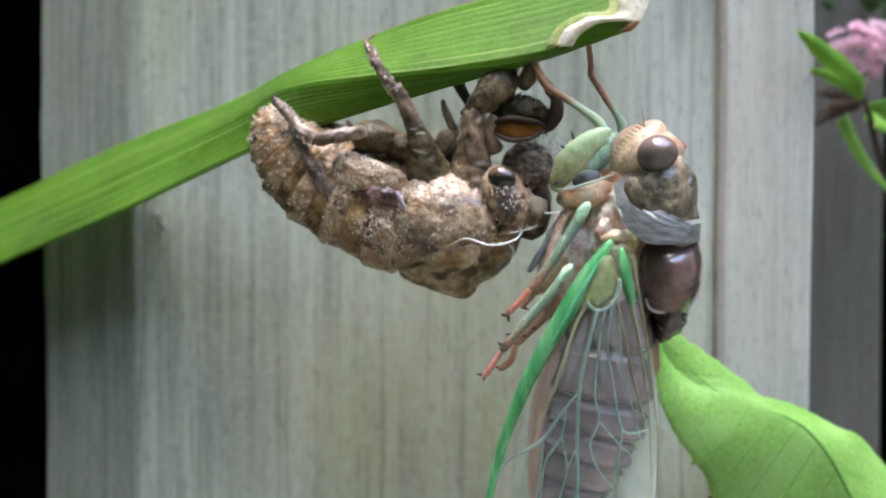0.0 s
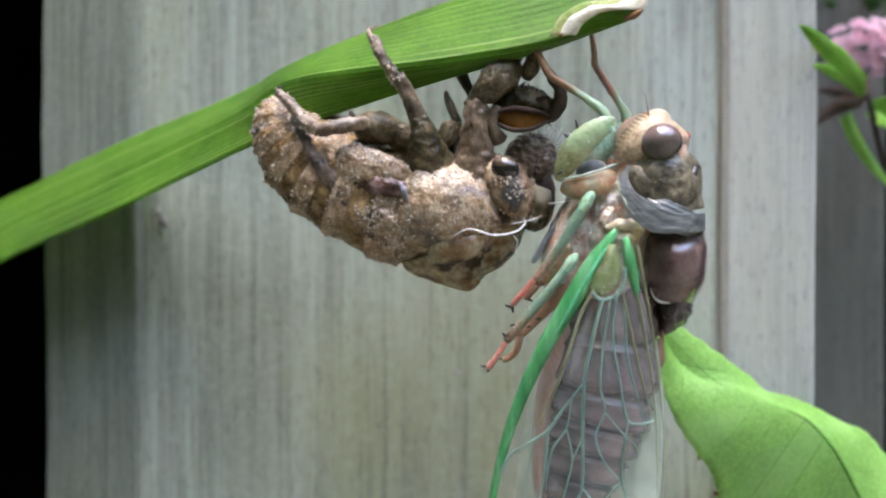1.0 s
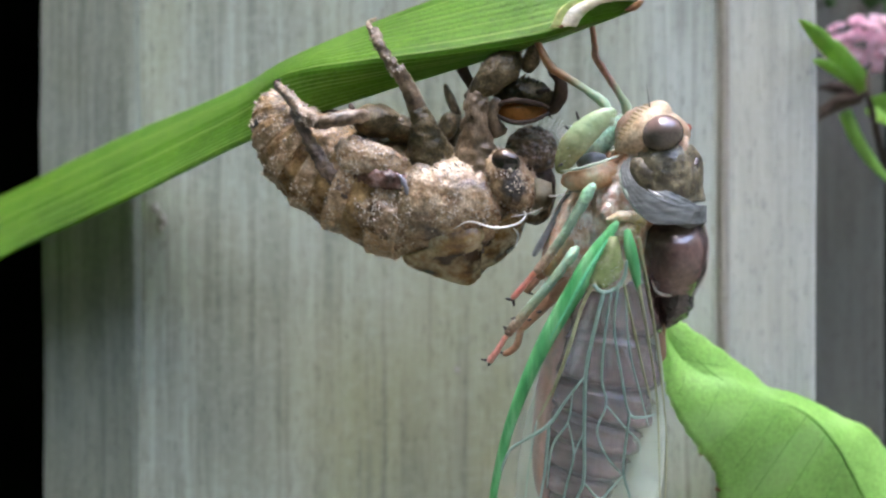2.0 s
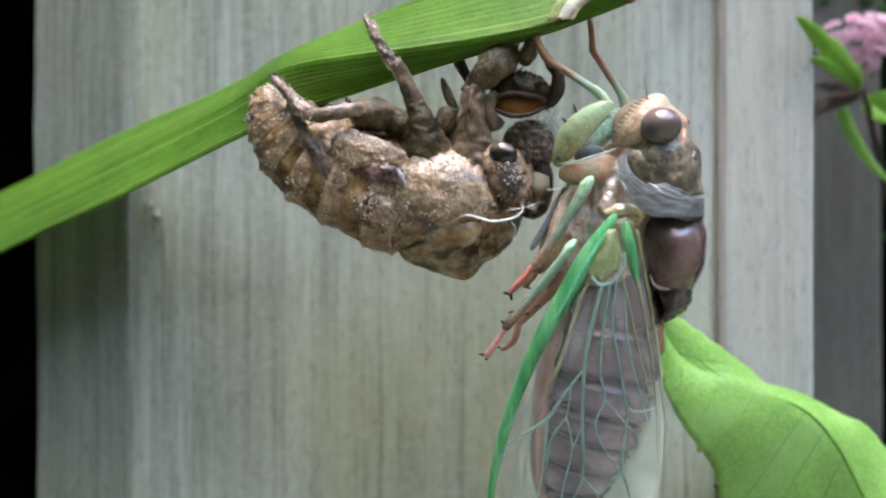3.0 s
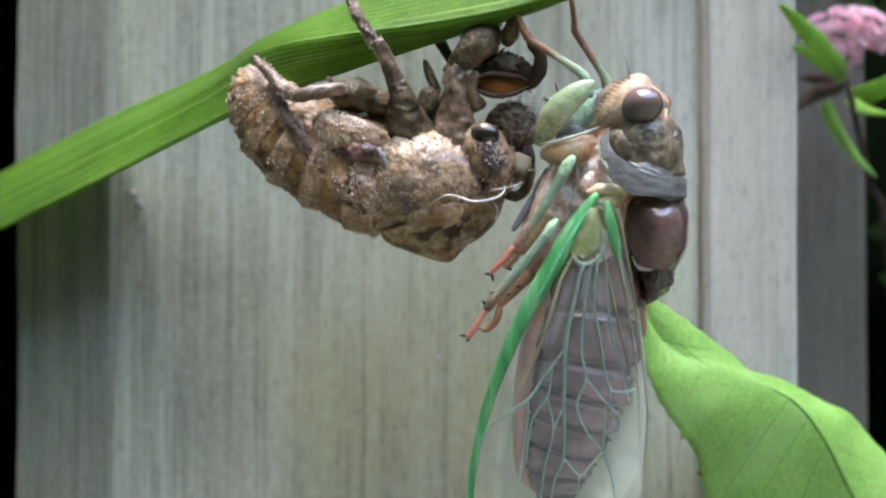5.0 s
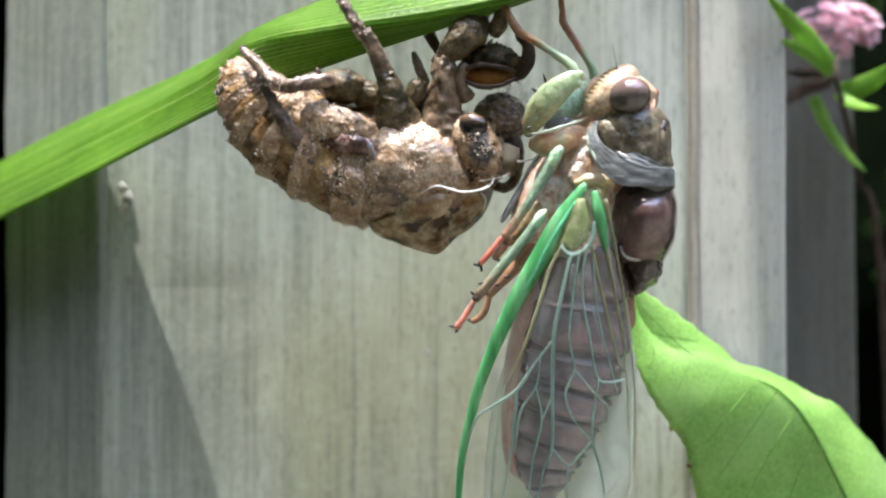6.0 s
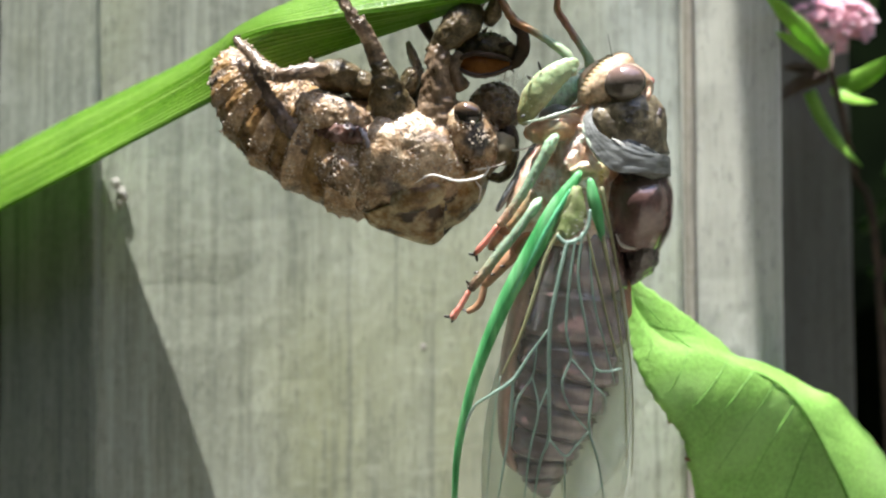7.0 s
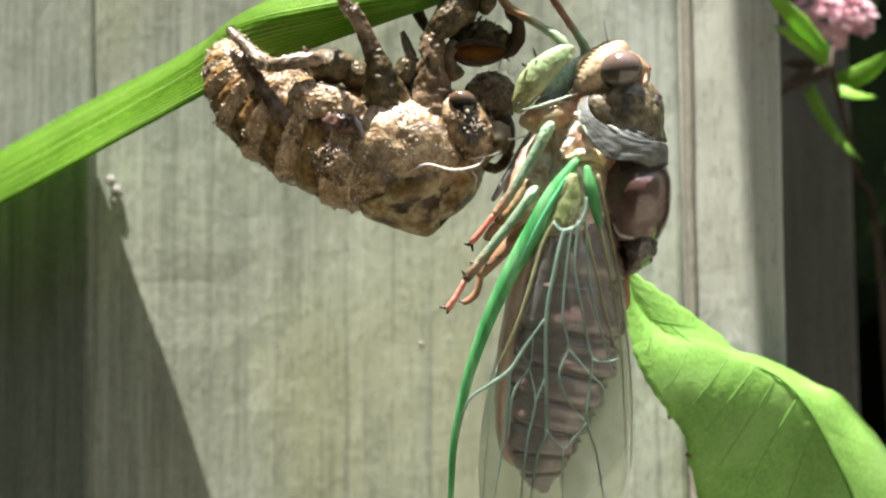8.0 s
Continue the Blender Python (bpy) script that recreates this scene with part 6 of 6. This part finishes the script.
    vein([(11.21, -7.28, -11.10), (10.66, -7.10, -14.74), (10.39, -6.71, -18.41), (10.76, -6.32, -20.64), (10.03, -6.03, -22.85), (10.77, -5.55, -25.00), (12.06, -5.04, -26.65)], [0.10, 0.12, 0.12, 0.10, 0.12, 0.08, 0.07], PALE_VEIN)
    vein([(10.76, -6.31, -20.74), (12.40, -5.76, -22.72), (13.52, -5.19, -23.99), (13.36, -4.79, -25.56)], [0.08, 0.08, 0.07, 0.03], PALE_VEIN)
    vein([(11.74, -7.34, -10.65), (11.38, -7.06, -14.28), (11.93, -6.58, -17.95), (12.59, -5.74, -21.34), (13.62, -5.27, -21.86), (14.87, -4.50, -21.68)], [0.13, 0.13, 0.13, 0.13, 0.13, 0.08], PALE_VEIN)
    vein([(12.68, -5.72, -21.53), (12.42, -5.44, -23.60), (12.20, -5.04, -26.64), (12.92, -4.38, -29.38), (13.62, -3.23, -34.37)], [0.12, 0.12, 0.13, 0.10, 0.07], PALE_VEIN)
    vein([(12.02, -7.20, -10.20), (12.93, -6.67, -14.30), (13.78, -5.78, -18.02), (14.66, -4.77, -21.13)], [0.13, 0.13, 0.12, 0.07], OLIVE_VEIN)
    vein([(12.29, -7.02, -11.56), (12.61, -6.53, -16.13), (13.56, -5.53, -19.89), (14.29, -4.76, -22.76)], [0.07, 0.10, 0.08, 0.05], PALE_VEIN)
    vein([(5.07, -5.57, -22.23), (4.32, -4.78, -26.70), (3.62, -3.45, -33.70)], [0.07, 0.07, 0.05], PALE_VEIN)
    # soft pale folds of the film between the fanned veins
    for pts, w in (([(10.69, -6.78, -11.80), (10.86, -6.65, -14.31), (11.14, -6.17, -18.00)], [0.25, 0.45, 0.10]), ([(11.68, -6.71, -11.57), (12.22, -6.40, -14.77), (13.17, -5.45, -18.98)], [0.20, 0.45, 0.10]), ([(13.24, -6.32, -9.30), (13.62, -5.96, -12.05), (14.39, -5.13, -15.31)], [0.30, 0.45, 0.15]), ([(9.70, -6.74, -12.03), (8.78, -6.62, -15.24), (7.86, -6.28, -18.48)], [0.15, 0.35, 0.10])):
        part("film_fold", tube(pts, w, 20, 10, 0.15), FOLD, fw, "milky fold of the wing film")
    # yellow-green basal cell
    a = curve([(10.93, -6.80, -6.96), (10.20, -7.00, -8.34), (9.43, -7.00, -9.74), (9.48, -6.95, -10.67), (10.31, -7.00, -11.17)], 12)
    b = curve([(11.67, -6.60, -6.96), (11.94, -6.85, -8.15), (12.13, -6.90, -9.44), (11.68, -6.90, -10.47), (10.68, -7.00, -11.16)], 12)
    rows = [[a[i].lerp(b[i], f / 8) + V((0, -0.4 * math.sin(f / 8 * math.pi), 0)) for f in range(9)] for i in range(13)]
    part("basal_cell", sheet(rows, 0.08, 0.15, 1.5), CELL, fw, "yellow-green bubbly cell at the wing base")
    vein([(9.69, -7.20, -10.83), (10.41, -7.22, -11.47), (11.48, -7.17, -11.20), (12.20, -7.20, -10.20), (12.38, -7.18, -8.85)], [0.20, 0.22, 0.20, 0.20, 0.15], PALE_VEIN)
    rnd = random.Random(9)
    bm = bmesh.new()
    for _ in range(26):
        p = V((11.12, -7.44, -9.84)) + V((rnd.uniform(-1.0, 1.0), rnd.uniform(-0.1, 0.1), rnd.uniform(-1.2, 1.0)))
        blob(p, (0.04, 0.04, 0.04), 0, 1, bm=bm)
    part("droplets", bm, THREAD, fw, "tiny pale droplets")


cicada()


# ---- thin cloud that drifts off the sun ----
def cloud():
    D = 120.0
    ax = SUN.cross(V((0, 0, 1))).normalized()
    ay = ax.cross(SUN).normalized()
    bm = bmesh.new()
    bmesh.ops.create_icosphere(bm, subdivisions=5, radius=1.0)
    for v in bm.verts:
        k = 1 + 0.12 * noise.noise(v.co * 3)
        v.co = V((v.co.x * 16 * k, v.co.y * 7 * k, v.co.z * 1.2 * k))
    me = bpy.data.meshes.new("cloud")
    for f in bm.faces:
        f.smooth = True
    bm.to_mesh(me)
    bm.free()
    m = bpy.data.materials.new("cloud_haze")
    m.use_nodes = True
    nd, ln = m.node_tree.nodes, m.node_tree.links
    co = nd.new("ShaderNodeTexCoord")
    sp = nd.new("ShaderNodeSeparateXYZ")
    ln.new(co.outputs["Object"], sp.inputs["Vector"])
    mr = nd.new("ShaderNodeMapRange")
    mr.interpolation_type = "SMOOTHSTEP"
    mr.inputs["From Min"].default_value = 4.0
    mr.inputs["From Max"].default_value = 15.0
    mr.inputs["To Min"].default_value = 0.87
    mr.inputs["To Max"].default_value = 0.0
    ln.new(sp.outputs["X"], mr.inputs["Value"])
    df = nd.new("ShaderNodeBsdfDiffuse")
    df.inputs["Color"].default_value = (0.8, 0.8, 0.8, 1)
    tp = nd.new("ShaderNodeBsdfTransparent")
    ms = nd.new("ShaderNodeMixShader")
    ln.new(mr.outputs["Result"], ms.inputs["Fac"])
    ln.new(tp.outputs["BSDF"], ms.inputs[1])
    ln.new(df.outputs["BSDF"], ms.inputs[2])
    ln.new(ms.outputs["Shader"], nd["Material Output"].inputs["Surface"])
    me.materials.append(m)
    ob = tagged(new("cloud", me), "thin grey cloud drifting off the sun", "cloud")
    turn = Matrix((ax, ay, SUN)).transposed().to_4x4()

    def at(shift):
        return Matrix.Translation(HERE + SUN * D - ax * shift) @ turn

    ob.matrix_basis = at(0)
    return ob, at


CLOUD, CLOUD_AT = cloud()


def motions():
    walk(CLOUD, [(t, CLOUD_AT(s)) for t, s in ((0.0, -3.0), (2.0, -0.5), (4.0, 2.5), (4.7, 4.0), (6.0, 7.8), (7.0, 11.0), (8.0, 15.0))])


motions()
